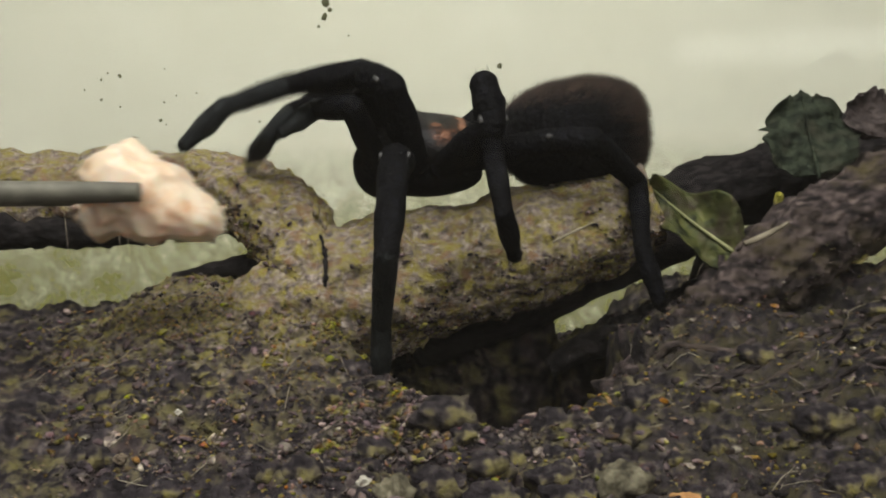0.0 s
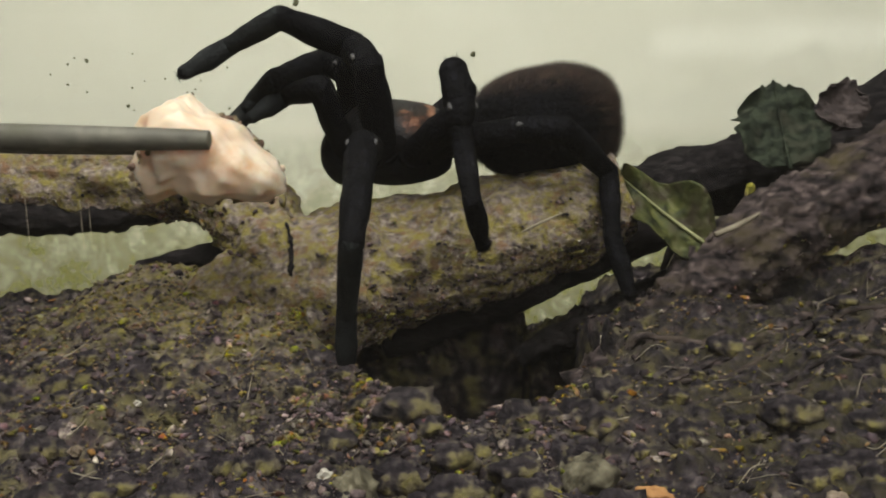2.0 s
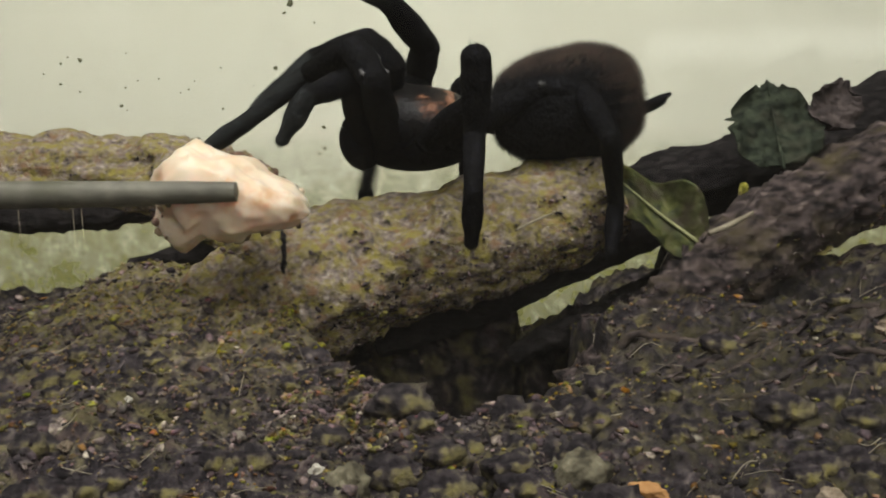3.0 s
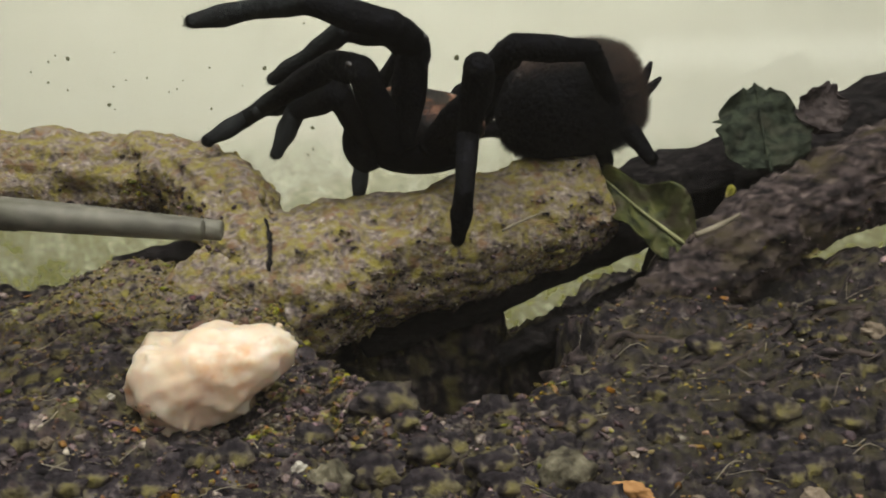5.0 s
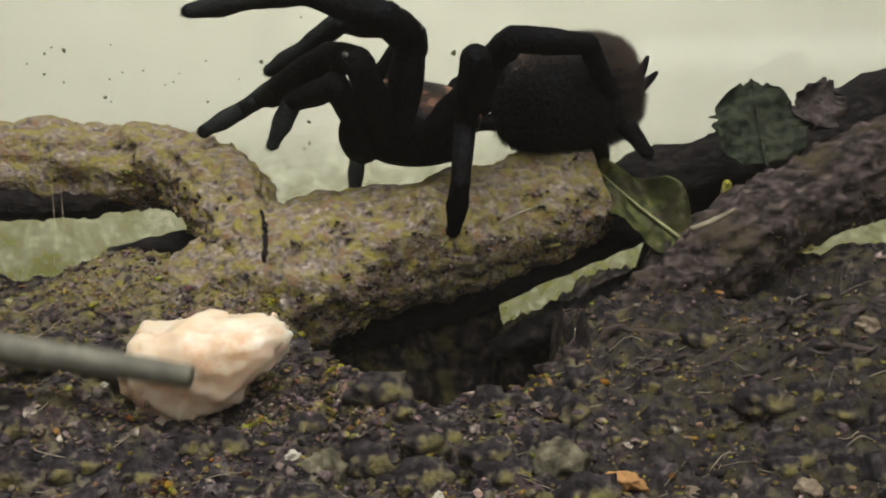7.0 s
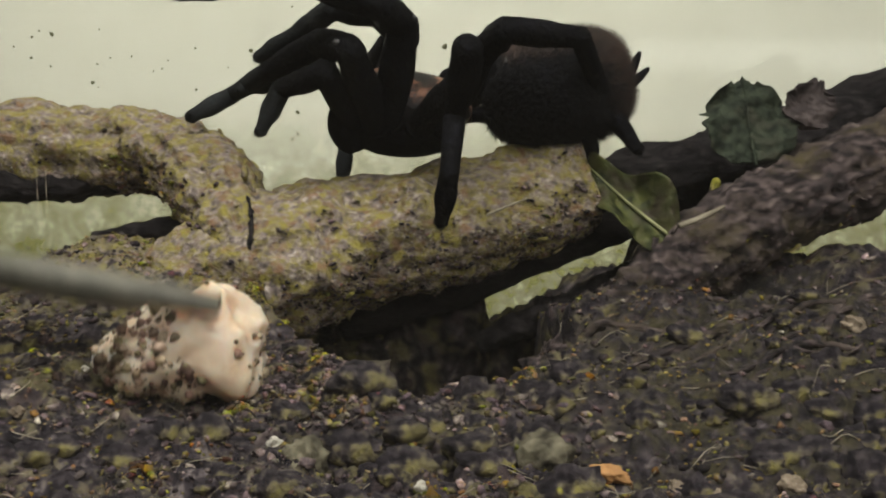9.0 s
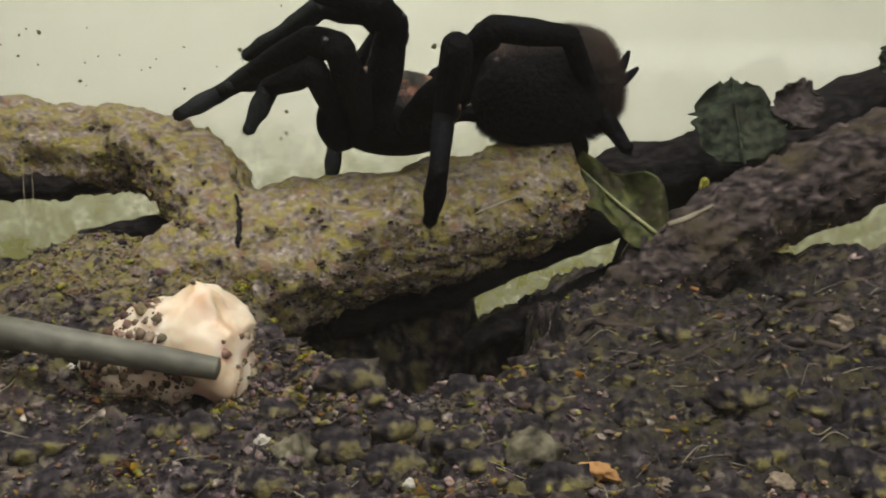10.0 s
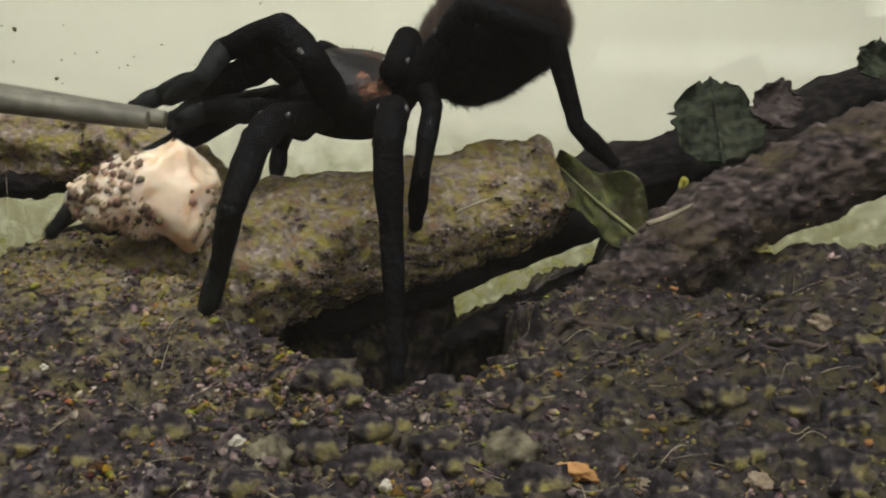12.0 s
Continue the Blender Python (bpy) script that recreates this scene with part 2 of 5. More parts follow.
def part(name, me, parent=None, label=""):
    ob = new(name, me)
    ob.parent = parent
    return tagged(ob, label)


def thing(name, label, category, group="", kind="", me=None):
    return tagged(new(name, me), label, category, group, kind)


def fbm(p, scale, octaves=4, seed=0.0):
    return noise.fractal(Vector((p[0] * scale + seed, p[1] * scale - seed, p[2] * scale + 2 * seed)), 0.9, 2.1, octaves)


def catmull(points, n):
    """n points along a smooth curve through rows of any width."""
    p = np.asarray(points, float)
    p = np.vstack([2 * p[0] - p[1], p, 2 * p[-1] - p[-2]])
    out = []
    for u in np.linspace(0, len(p) - 3 - 1e-6, n):
        i, f = int(u), u - int(u)
        a, b, c, d = p[i:i + 4]
        out.append(0.5 * (2 * b + (c - a) * f + (2 * a - 5 * b + 4 * c - d) * f * f + (3 * b - a - 3 * c + d) * f ** 3))
    return np.array(out)


def tube(rows, rings, sides, rough=0.0, rough_scale=0.15, seed=1.0, flat=1.0, ridge=0.0):
    """A closed limb through rows of (x, y, z, radius). Returns vertices and faces."""
    c = catmull(rows, rings)
    ctr, rad = c[:, :3], c[:, 3]
    way = np.gradient(ctr, axis=0)
    way /= np.linalg.norm(way, axis=1)[:, None]
    side = np.cross(way[0], (0.03, 0.02, 1.0) if abs(way[0][2]) < 0.9 else (0.0, 1.0, 0.05))
    verts = []
    for k in range(rings):
        side = side - way[k] * (side @ way[k])
        side /= np.linalg.norm(side)
        up = np.cross(side, way[k])
        for s in range(sides):
            a = 2 * math.pi * s / sides
            d = side * math.cos(a) + up * math.sin(a) * flat
            r = rad[k]
            if rough:
                q = ctr[k] + d * r
                r += rough * fbm(q, rough_scale, 5, seed)
            if ridge:
                w = noise.noise(Vector((math.cos(a) * 3.2, math.sin(a) * 3.2, k * 0.035 + seed)))
                r += ridge * (1 - abs(w) * 2.5)
            verts.append(ctr[k] + d * r)
    faces = []
    for k in range(rings - 1):
        for s in range(sides):
            a, b = k * sides + s, k * sides + (s + 1) % sides
            faces.append((a, b, b + sides, a + sides))
    faces.append(tuple(range(sides))[::-1])
    faces.append(tuple(range((rings - 1) * sides, rings * sides)))
    return verts, faces


def ico(sub):
    bm = bmesh.new()
    bmesh.ops.create_icosphere(bm, subdivisions=sub, radius=1.0)
    v = np.array([x.co[:] for x in bm.verts])
    f = [[x.index for x in p.verts] for p in bm.faces]
    bm.free()
    return v, f


ICO = {n: ico(n) for n in (1, 2, 3, 4, 5)}


def lump(sub, size, rough=0.15, scale=1.2, seed=0.0, flat_below=None):
    """A rounded, uneven body of the given half sizes."""
    v, f = ICO[sub]
    out = []
    for p in v:
        r = 1 + rough * fbm(p, scale, 4, seed)
        q = p * r
        if flat_below is not None and q[2] < flat_below:
            q = np.array((q[0], q[1], flat_below + (q[2] - flat_below) * 0.2))
        out.append(q * np.asarray(size, float))
    return out, f


def join(*pieces):
    """Joins (vertices, faces) pairs."""
    vs, fs, k = [], [], 0
    for v, f in pieces:
        vs.extend(v)
        fs.extend([tuple(i + k for i in p) for p in f])
        k += len(v)
    return vs, fs


def bristles(verts, faces, count, length, lean, width, rng, where=None):
    """Thin three-sided hairs standing on a surface, leaning along a direction."""
    v = np.asarray(verts, float)
    tris = [f for f in faces if len(f) <= 4]
    hv, hf = [], []
    for _ in range(count):
        f = tris[rng.randrange(len(tris))]
        a, b, c = v[f[0]], v[f[1]], v[f[2]]
        u, w = rng.random(), rng.random()
        if u + w > 1:
            u, w = 1 - u, 1 - w
        p = a + (b - a) * u + (c - a) * w
        if where and not where(p):
            continue
        n = np.cross(b - a, c - a)
        ln = np.linalg.norm(n)
        if ln < 1e-9:
            continue
        n = n / ln
        d = n + np.asarray(lean) + np.array([rng.uniform(-0.45, 0.45) for _ in range(3)])
        d /= np.linalg.norm(d)
        e1 = np.cross(d, (0.31, 0.77, 0.55))
        e1 /= np.linalg.norm(e1)
        e2 = np.cross(d, e1)
        tip = p + d * length * rng.uniform(0.5, 1.15)
        k = len(hv)
        p = p - n * 0.05
        hv += [p + e1 * width, p - e1 * width * 0.5 + e2 * width * 0.87, p - e1 * width * 0.5 - e2 * width * 0.87, tip]
        hf += [(k, k + 1, k + 3), (k + 1, k + 2, k + 3), (k + 2, k, k + 3)]
    return hv, hf


def hairy(name, v, f, mat, hair_mat, count, length, lean, width, rng, where=None):
    hv, hf = bristles(v, f, count, length, lean, width, rng, where)
    vs, fs = join((v, f), (hv, hf))
    return mesh_of(name, vs, fs, [mat, hair_mat], True, [0] * len(f) + [1] * len(hf))


# ---- the room and the tank ----
def box(x0, y0, z0, x1, y1, z1):
    v = [(x, y, z) for z in (z0, z1) for y in (y0, y1) for x in (x0, x1)]
    return v, [(0, 2, 3, 1), (4, 5, 7, 6), (0, 1, 5, 4), (2, 6, 7, 3), (1, 3, 7, 5), (0, 4, 6, 2)]


def room():
    thing("wall_north", "cream painted wall behind the tank", "wall", kind="structure",
          me=mesh_of("wall_north", *box(-1800, 130, -850, 1800, 230, 1700), WALL, False))
    thing("wall_south", "cream painted wall", "wall", kind="structure", me=mesh_of("wall_south", *box(-1800, -2600, -850, 1800, -2500, 1700), WALL, False))
    thing("wall_west", "cream painted wall", "wall", kind="structure", me=mesh_of("wall_west", *box(-1900, -2500, -850, -1800, 130, 1700), WALL, False))
    thing("wall_east", "cream painted wall", "wall", kind="structure", me=mesh_of("wall_east", *box(1800, -2500, -850, 1900, 130, 1700), WALL, False))
    thing("ceiling", "cream painted ceiling", "ceiling", kind="structure", me=mesh_of("ceiling", *box(-1900, -2600, 1700, 1900, 230, 1800), WALL, False))
    thing("floor", "brown wooden floor of the room", "floor", kind="structure", me=mesh_of("floor", *box(-1900, -2600, -950, 1900, 230, -850), TABLE, False))
    thing("table", "brown wooden table top under the tank", "table", me=mesh_of("table", *box(-400, -150, -110, 400, 125, -76), TABLE, False))
    rear = thing("rear_pane", "clear glass rear pane of the terrarium", "glass pane", kind="structure",
                 me=mesh_of("rear_pane", *box(-180, 112, -75, 180, 116, 150), GLASS, False))
    rear.visible_shadow = False
    front = thing("front_pane", "glass front pane of the terrarium with a faint added haze", "glass pane", kind="structure",
                  me=mesh_of("front_pane", *box(-240, -124, -75, 240, -120, 150), HAZED, False))
    front.visible_shadow = False
    return rear


REAR = room()


def algae_film():
    m = bpy.data.materials.new("algae_film")
    m.use_nodes = True
    nt = m.node_tree
    bsdf = nt.nodes["Principled BSDF"]
    bsdf.inputs["Roughness"].default_value = 0.9
    bsdf.inputs["Base Color"].default_value = (0.30, 0.305, 0.07, 1)
    tc = nt.nodes.new("ShaderNodeTexCoord")
    sep = nt.nodes.new("ShaderNodeSeparateXYZ")
    nz = nt.nodes.new("ShaderNodeTexNoise")
    nz.inputs["Scale"].default_value, nz.inputs["Detail"].default_value, nz.inputs["Roughness"].default_value = 90, 9, 0.78
    up = nt.nodes.new("ShaderNodeMapRange")
    up.inputs["From Min"].default_value, up.inputs["From Max"].default_value = 0.020, -0.022
    grain = nt.nodes.new("ShaderNodeMapRange")
    grain.inputs["From Min"].default_value, grain.inputs["From Max"].default_value = 0.32, 0.68
    grain.inputs["To Min"].default_value, grain.inputs["To Max"].default_value = 0.0, 1.0
    mul = nt.nodes.new("ShaderNodeMath")
    mul.operation = "MULTIPLY"
    nt.links.new(tc.outputs["Object"], sep.inputs[0])
    nt.links.new(tc.outputs["Object"], nz.inputs["Vector"])
    nt.links.new(sep.outputs["Z"], up.inputs["Value"])
    nt.links.new(nz.outputs["Fac"], grain.inputs["Value"])
    nt.links.new(up.outputs[0], mul.inputs[0])
    nt.links.new(grain.outputs[0], mul.inputs[1])
    nt.links.new(mul.outputs[0], bsdf.inputs["Alpha"])
    film = part("algae_film", mesh_of("algae_film", *box(-175, 111.6, -60, 175, 111.8, 40), m, False), REAR, "thin olive algae film low on the glass")
    film.visible_shadow = False


algae_film()


# ---- the soil ----
def smooth(a, b, x):
    t = min(1.0, max(0.0, (x - a) / (b - a)))
    return t * t * (3 - 2 * t)


def ground_height(x, y):
    z = -17.0 + 0.11 * (y + 70)
    # the bank on the right
    z += 10.0 * smooth(16, 58, x) * smooth(-76, -6, y)
    # the mound on the left, highest under the branch
    z += 5.0 * math.exp(-((x + 42) / 18) ** 2 - ((y - 17) / 10) ** 2)
    z += 6.5 * math.exp(-((x + 44) / 26) ** 4 - ((y + 9) / 25) ** 4)
    z -= 3.5 * smooth(-62, -88, x) * smooth(-20, 10, y)
    # a hollow under the root, and the bank's edge sinking beside it
    z -= 9.0 * math.exp(-((x - 57) / 14) ** 2 - ((y + 11) / 10) ** 2)
    z -= 1.3 * smooth(58, 68, x) * smooth(-40, -10, y)
    # the burrow under the log, with a steep back wall
    under = 1 - smooth(17, 25, x)
    dy = abs(y + 21) if y < -21 else (y + 21) * (1 - under)
    d = abs((x - 1) / 27) ** 1.15 + abs(dy / 29.5) ** 1.15
    z -= 44 * (1 - smooth(0.70, 1.02, d)) * (1 - smooth(11, 15, y))
    # the rim before the burrow, and a dip where the meat lands
    z += 2.4 * math.exp(-((x + 14) / 11) ** 2 - ((y + 46) / 9) ** 2)
    z -= 3.2 * math.exp(-((x + 31) / 13) ** 2 - ((y + 50) / 9) ** 2)
    # humps before the burrow, parted by crevices
    for hx, hy, hr, hz in ((-6, -56, 7, 2.6), (9, -60, 6.5, 2.2), (-27, -66, 9, 1.6), (24, -52, 9, 1.6), (43, -58, 8, 1.8), (-52, -52, 9, 1.8)):
        z += hz * math.exp(-(((x - hx) / hr) ** 2 + ((y - hy) / hr) ** 2) ** 1.6)
    z -= 3.0 * math.exp(-((x + 19 + (y + 35) * 0.27) / 2.4) ** 2) * smooth(-30, -40, y) * smooth(-84, -66, y)
    z -= 2.6 * math.exp(-((x - 2.5 + 0.1 * (y + 60)) / 1.8) ** 2) * smooth(-52, -60, y)
    z -= 2.2 * math.exp(-((y + 38 - 0.25 * x) / 2.2) ** 2) * smooth(26, 36, x)
    # behind the crest it falls away, soonest beside the burrow
    notch = smooth(7, 13, x) * (1 - smooth(30, 42, x))
    crest = 20 - 23 * notch - (14 * smooth(30, 60, x) + 6 * smooth(58, 68, x)) * (1 - notch)
    z -= (34 + 8 * notch) * smooth(crest, crest + 24 - 10 * notch, y)
    # the bank stays under the slit beside the log
    if 11 < x < 44 and y > -26:
        z = min(z, -17.6 + 0.40 * (x - 15) + 0.2 * (5 - y) + 14 * smooth(38, 44, x) + 8 * (1 - smooth(11, 13, x)))
    # the wall of soil between the burrow and the back, sinking beside the log's end
    ridge = -8.5 if x < 11 else -8.5 - 9.3 * smooth(11, 13, x) + 0.41 * max(0, x - 12)
    if -24 < x < 42:
        z = max(z, ridge - 7.0 * max(0.0, abs(y - 17 + 6 * smooth(11, 13, x)) - 2.5) - 1.2 * max(0, x - 34) - 1.2 * max(0, -16 - x))
    return z


def ground_point(x, y):
    p = (x, y, 0)
    z = ground_height(x, y)
    z += 1.5 * fbm(p, 0.055, 4, 3.0) + 1.8 * fbm(p, 0.15, 4, 7.0) + 1.0 * fbm(p, 0.5, 4, 11.0)
    return z


def soil():
    xs = np.concatenate([np.linspace(-170, -100, 50)[:-1], np.linspace(-100, 105, 470), np.linspace(105, 170, 46)[1:]])
    ys = np.concatenate([np.linspace(-119, -92, 40)[:-1], np.linspace(-92, 35, 300), np.linspace(35, 110, 60)[1:]])
    nx, ny = len(xs), len(ys)
    verts = [(x, y, ground_point(x, y)) for y in ys for x in xs]
    faces = [(j * nx + i, j * nx + i + 1, (j + 1) * nx + i + 1, (j + 1) * nx + i) for j in range(ny - 1) for i in range(nx - 1)]
    rim = [j for j in range(nx)] + [j * nx + nx - 1 for j in range(1, ny)] + [(ny - 1) * nx + i for i in range(nx - 2, -1, -1)] + \
          [j * nx for j in range(ny - 2, 0, -1)]
    k = len(verts)
    verts += [(verts[i][0], verts[i][1], -74) for i in rim]
    n = len(rim)
    faces += [(rim[a], k + a, k + (a + 1) % n, rim[(a + 1) % n]) for a in range(n)]
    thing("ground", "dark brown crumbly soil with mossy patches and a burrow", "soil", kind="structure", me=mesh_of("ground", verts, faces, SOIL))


def crumbs(name, label, count, spot, low, high, seed, mat):
    """Many small uneven grains lying at the places that spot(rng) gives."""
    rng = random.Random(seed)
    base, bf = ICO[1]
    bf = np.array(bf)
    vs, fs = [], []
    for k in range(count):
        p = spot(rng)
        if p is None:
            continue
        r = low * (high / low) ** (rng.random() ** 2.2)
        s = np.array([r * rng.uniform(0.6, 1.7), r * rng.uniform(0.6, 1.3), r * rng.uniform(0.4, 0.9)])
        q = base * (1 + np.array([rng.uniform(-0.45, 0.45) for _ in range(len(base))])[:, None]) * s
        turn = np.array(Euler((rng.uniform(-0.6, 0.6), rng.uniform(-0.6, 0.6), rng.uniform(0, 6.28))).to_matrix())
        q = q @ turn.T + np.asarray(p)
        fs.append(bf + len(vs) * len(base))
        vs.append(q)
    thing(name, label, "soil", kind="stuff", me=mesh_of(name, np.concatenate(vs), np.concatenate(fs), mat))


def soil_spot(rng):
    y = rng.uniform(-90, 18)
    x = rng.uniform(-1, 1) * (182 + y) * 0.50 + 2
    if rng.random() > (0.35 + 0.65 * smooth(-0.3, 0.3, fbm((x, y, 0), 0.09, 3, 5.0))) * (1 - 0.6 * smooth(12, 36, x)):
        return None
    return x, y, ground_point(x, y) + 0.1


soil()
crumbs("soil_crumbs", "loose dark soil crumbs with paler and mossy grains", 15000, soil_spot, 0.14, 0.85, 3, CRUMB)


# ---- the wood ----
def limb(name, label, rows, rings, sides, rough, scale, seed, mat, ridge=0.0, flat=1.0, flakes=0, moss=0, knots=()):
    """A piece of wood with its loose bark flakes, moss cushions and knots."""
    v, f = tube(rows, rings, sides, rough, scale, seed, flat, ridge)
    ob = thing(name, label, "branch")
    part("wood", mesh_of("wood", v, f, mat), ob)
    rng = random.Random(int(seed * 10))
    va = np.asarray(v)
    quads = [q for q in f if len(q) == 4]

    def seat():
        while True:
            q = quads[rng.randrange(len(quads))]
            a = va[q[0]]
            n = np.cross(va[q[1]] - a, va[q[3]] - a)
            n /= np.linalg.norm(n) + 1e-9
            if n[1] < 0.3 and n[2] > -0.5 and -92 < a[0] < 100:
                return a, n
    for k in range(flakes):
        a, n = seat()
        fv, ff = lump(2, (rng.uniform(1.2, 3.2), rng.uniform(0.6, 1.3), 0.45), 0.35, 1.3, rng.uniform(0, 50))
        flake = part("bark_flake", mesh_of("bark_flake", fv, ff, mat), ob)
        flake.matrix_world = Matrix.Translation(Vector(a) * MM) @ Vector(n).to_track_quat("Z", "X").to_matrix().to_4x4() @ pose(0, 0, 0, 0, rng.uniform(-14, 14), rng.uniform(-30, 30) + 90)
    for k in range(moss):
        a, n = seat()
        fv, ff = lump(2, (rng.uniform(0.9, 2.6), rng.uniform(0.8, 2.0), rng.uniform(0.4, 0.8)), 0.5, 1.8, rng.uniform(0, 50))
        tuft = part("moss_cushion", mesh_of("moss_cushion", fv, ff, MOSS), ob, "yellow-green moss cushion")
        tuft.matrix_world = Matrix.Translation(Vector(a) * MM) @ Vector(n).to_track_quat("Z", "X").to_matrix().to_4x4()
    for x, y, z, r in knots:
        fv, ff = lump(3, (r, r, r * 0.8), 0.3, 1.5, x)
        part("knot", mesh_of("knot", [(p[0] + x, p[1] + y, p[2] + z) for p in fv], ff, mat), ob)
    return ob, v, f


LOG = limb("log", "thick mossy brown log with a broken end, half buried", [(-66, -5, -27, 11), (-52, -6, -20, 12), (-38, -6, -12.0, 12.6), (-27, -5, -5.6, 12.8), (-18, -2.5, -2.5, 11.7), (-8, -1, -0.3, 11.0),
           (6, 0.5, 3.0, 10.4), (18, 3, 6.6, 9.6), (28.5, 5, 9.6, 8.4)], 170, 100, 1.7, 0.16, 2.0, BARK, 0.5, flakes=46, moss=70)
BRANCH = limb("branch", "crooked mossy grey-brown branch propped over the soil", [(-150, 27, 13, 9.5), (-120, 24, 13.0, 9.4), (-89.8, 22, 12.6, 9.2), (-60, 18, 13.0, 8.0), (-50, 13, 12.9, 7.2), (-42, 7, 9.9, 7.9),
              (-36, -1, 5.4, 7.2), (-32, -9, 0.6, 5.4), (-30, -14, -4.2, 3.2)], 200, 90, 1.7, 0.17, 5.0, BARK, 0.45, flakes=40, moss=46, knots=((-45, 9, 15.0, 2.4),))
ROOT_LIMB = limb("root", "brown fibrous root climbing out of the soil bank", [(20, -12, -23.8, 4.0), (30, -12, -15.6, 5.3), (39, -9, -8.8, 6.2), (49, -4, -1.6, 7.2), (63.9, 2, 6.6, 7.6),
                 (87.6, 10, 15.8, 7.8), (125, 22, 30, 8.0)], 190, 90, 1.3, 0.32, 8.0, ROOT, 0.7, flakes=44, moss=8)
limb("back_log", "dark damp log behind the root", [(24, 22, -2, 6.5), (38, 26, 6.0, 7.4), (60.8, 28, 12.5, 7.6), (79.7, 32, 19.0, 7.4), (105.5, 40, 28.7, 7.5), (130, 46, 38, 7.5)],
                120, 60, 1.4, 0.15, 12.0, BARK_AND_SHADE, 0.4, flakes=12)


# a dark strip between the log's lower edge and the slit
limb("dark_stick", "dark stick along the band under the log", [(-15.6, 7, -18, 3.5), (-0.4, 7, -12.7, 4), (12.5, 7, -7.4, 3.8), (25.5, 8, -2.3, 3.4), (37.6, 10, 2.2, 3), (44.5, 12, 5.3, 2.2)], 90, 40, 0.45, 0.3, 15.0, BARK_AND_SHADE, 0.2)

limb("dark_stick", "black rotten stick along the slit beside the log", [(10, 1.5, -20.5, 1.8), (15, 2, -17.6, 2.2), (22, 3, -15.4, 2.5), (29, 4, -11.9, 2.3), (35, 5, -9.0, 2.4), (42, 7, -5.8, 1.8)], 80, 26, 1.1, 0.28, 27.0, BARK_AND_SHADE, 0.3)
# the shadow on the mound under the branch, built as a black strip
limb("dark_stick", "black strip standing in for the shadow under the branch", [(-63.1, 10, -2.7, 0.6), (-52.5, 9, -1.5, 1.9), (-41.2, 7, -0.4, 3), (-33.2, 4, -1.7, 3.2), (-27.9, 0, -5.1, 2.2)], 60, 30, 0.5, 0.3, 18.0, BARK_AND_SHADE, 0.2)
# a black strip added along the branch to darken its underside as shade
limb("dark_stick", "black strip standing in for the branch's shaded underside", [(-111.5, 15, 6.6, 3.6), (-93, 15, 6.6, 3.6), (-80, 15, 6.4, 3.5), (-71, 15, 6.3, 3.1), (-63, 15, 6.6, 2.2), (-57, 15, 7.2, 1.0)], 90, 30, 0.9, 0.3, 21.0, BARK_AND_SHADE, 0.2)
# the dark crack in the fork, built as a thin black line
limb("dark_twig", "thin dark line standing in for the crack between branch and log", [(-30.0, -10.5, 7.6, 0.2), (-28.6, -14.5, 4.2, 0.35), (-28.3, -17.2, 1.2, 0.4), (-28.4, -18.2, -1.0, 0.2)], 40, 12, 0.5, 0.9, 19.0, BARK_AND_SHADE)


def limb_spot(v, f, low=-99, x0=-100, x1=110):
    v = np.asarray(v)
    up = [q for q in f if len(q) == 4]

    def spot(rng):
        q = up[rng.randrange(len(up))]
        a, b, c = v[q[0]], v[q[1]], v[q[2]]
        n = np.cross(b - a, c - a)
        n /= np.linalg.norm(n) + 1e-9
        if n[2] < rng.uniform(-0.3, 0.6) or not x0 < a[0] < x1:
            return None
        return a + (b - a) * rng.random() + (c - a) * rng.random() * 0.5 - n * 0.1
    return spot


crumbs("log_crumbs", "soil crumbs and moss bits lying on the log", 11000, limb_spot(*LOG[1:]), 0.14, 0.6, 4, CRUMB)
crumbs("branch_crumbs", "soil crumbs and moss bits lying on the branch", 10000, limb_spot(*BRANCH[1:]), 0.14, 0.6, 5, CRUMB)
crumbs("log_grains", "sparse pale sand grains stuck on the log", 420, limb_spot(*LOG[1:]), 0.10, 0.26, 41, STONE)
crumbs("branch_grains", "sparse pale sand grains stuck on the branch", 300, limb_spot(*BRANCH[1:]), 0.10, 0.24, 42, STONE)
crumbs("root_crumbs", "soil crumbs lying on the root", 6000, limb_spot(*ROOT_LIMB[1:]), 0.12, 0.42, 6, CRUMB)


# rootlets that run up the bank, and fine fibres
def rootlet(k, rng):
    x0, y0 = rng.uniform(18, 70), rng.uniform(-56, -8)
    run, lift = rng.uniform(18, 42), rng.uniform(4, 22)
    r = rng.uniform(0.25, 0.75)
    rows = []
    for s in range(7):
        u = s / 6
        x, y = x0 + run * u, y0 + lift * u + 2.0 * math.sin(u * 5 + k)
        rows.append((x, y, ground_point(x, y) + r * rng.uniform(-0.9, 0.4), r * (1.1 - 0.6 * abs(u - 0.4))))
    v, f = tube(rows, 40, 9, 0.25, 0.7, k + 1.0)
    thing("rootlet", "thin brown rootlet lying on the soil bank", "root", "rootlets on the bank", me=mesh_of("rootlet", v, f, ROOT))


rng_roots = random.Random(17)
for k in range(18):
    rootlet(k, rng_roots)


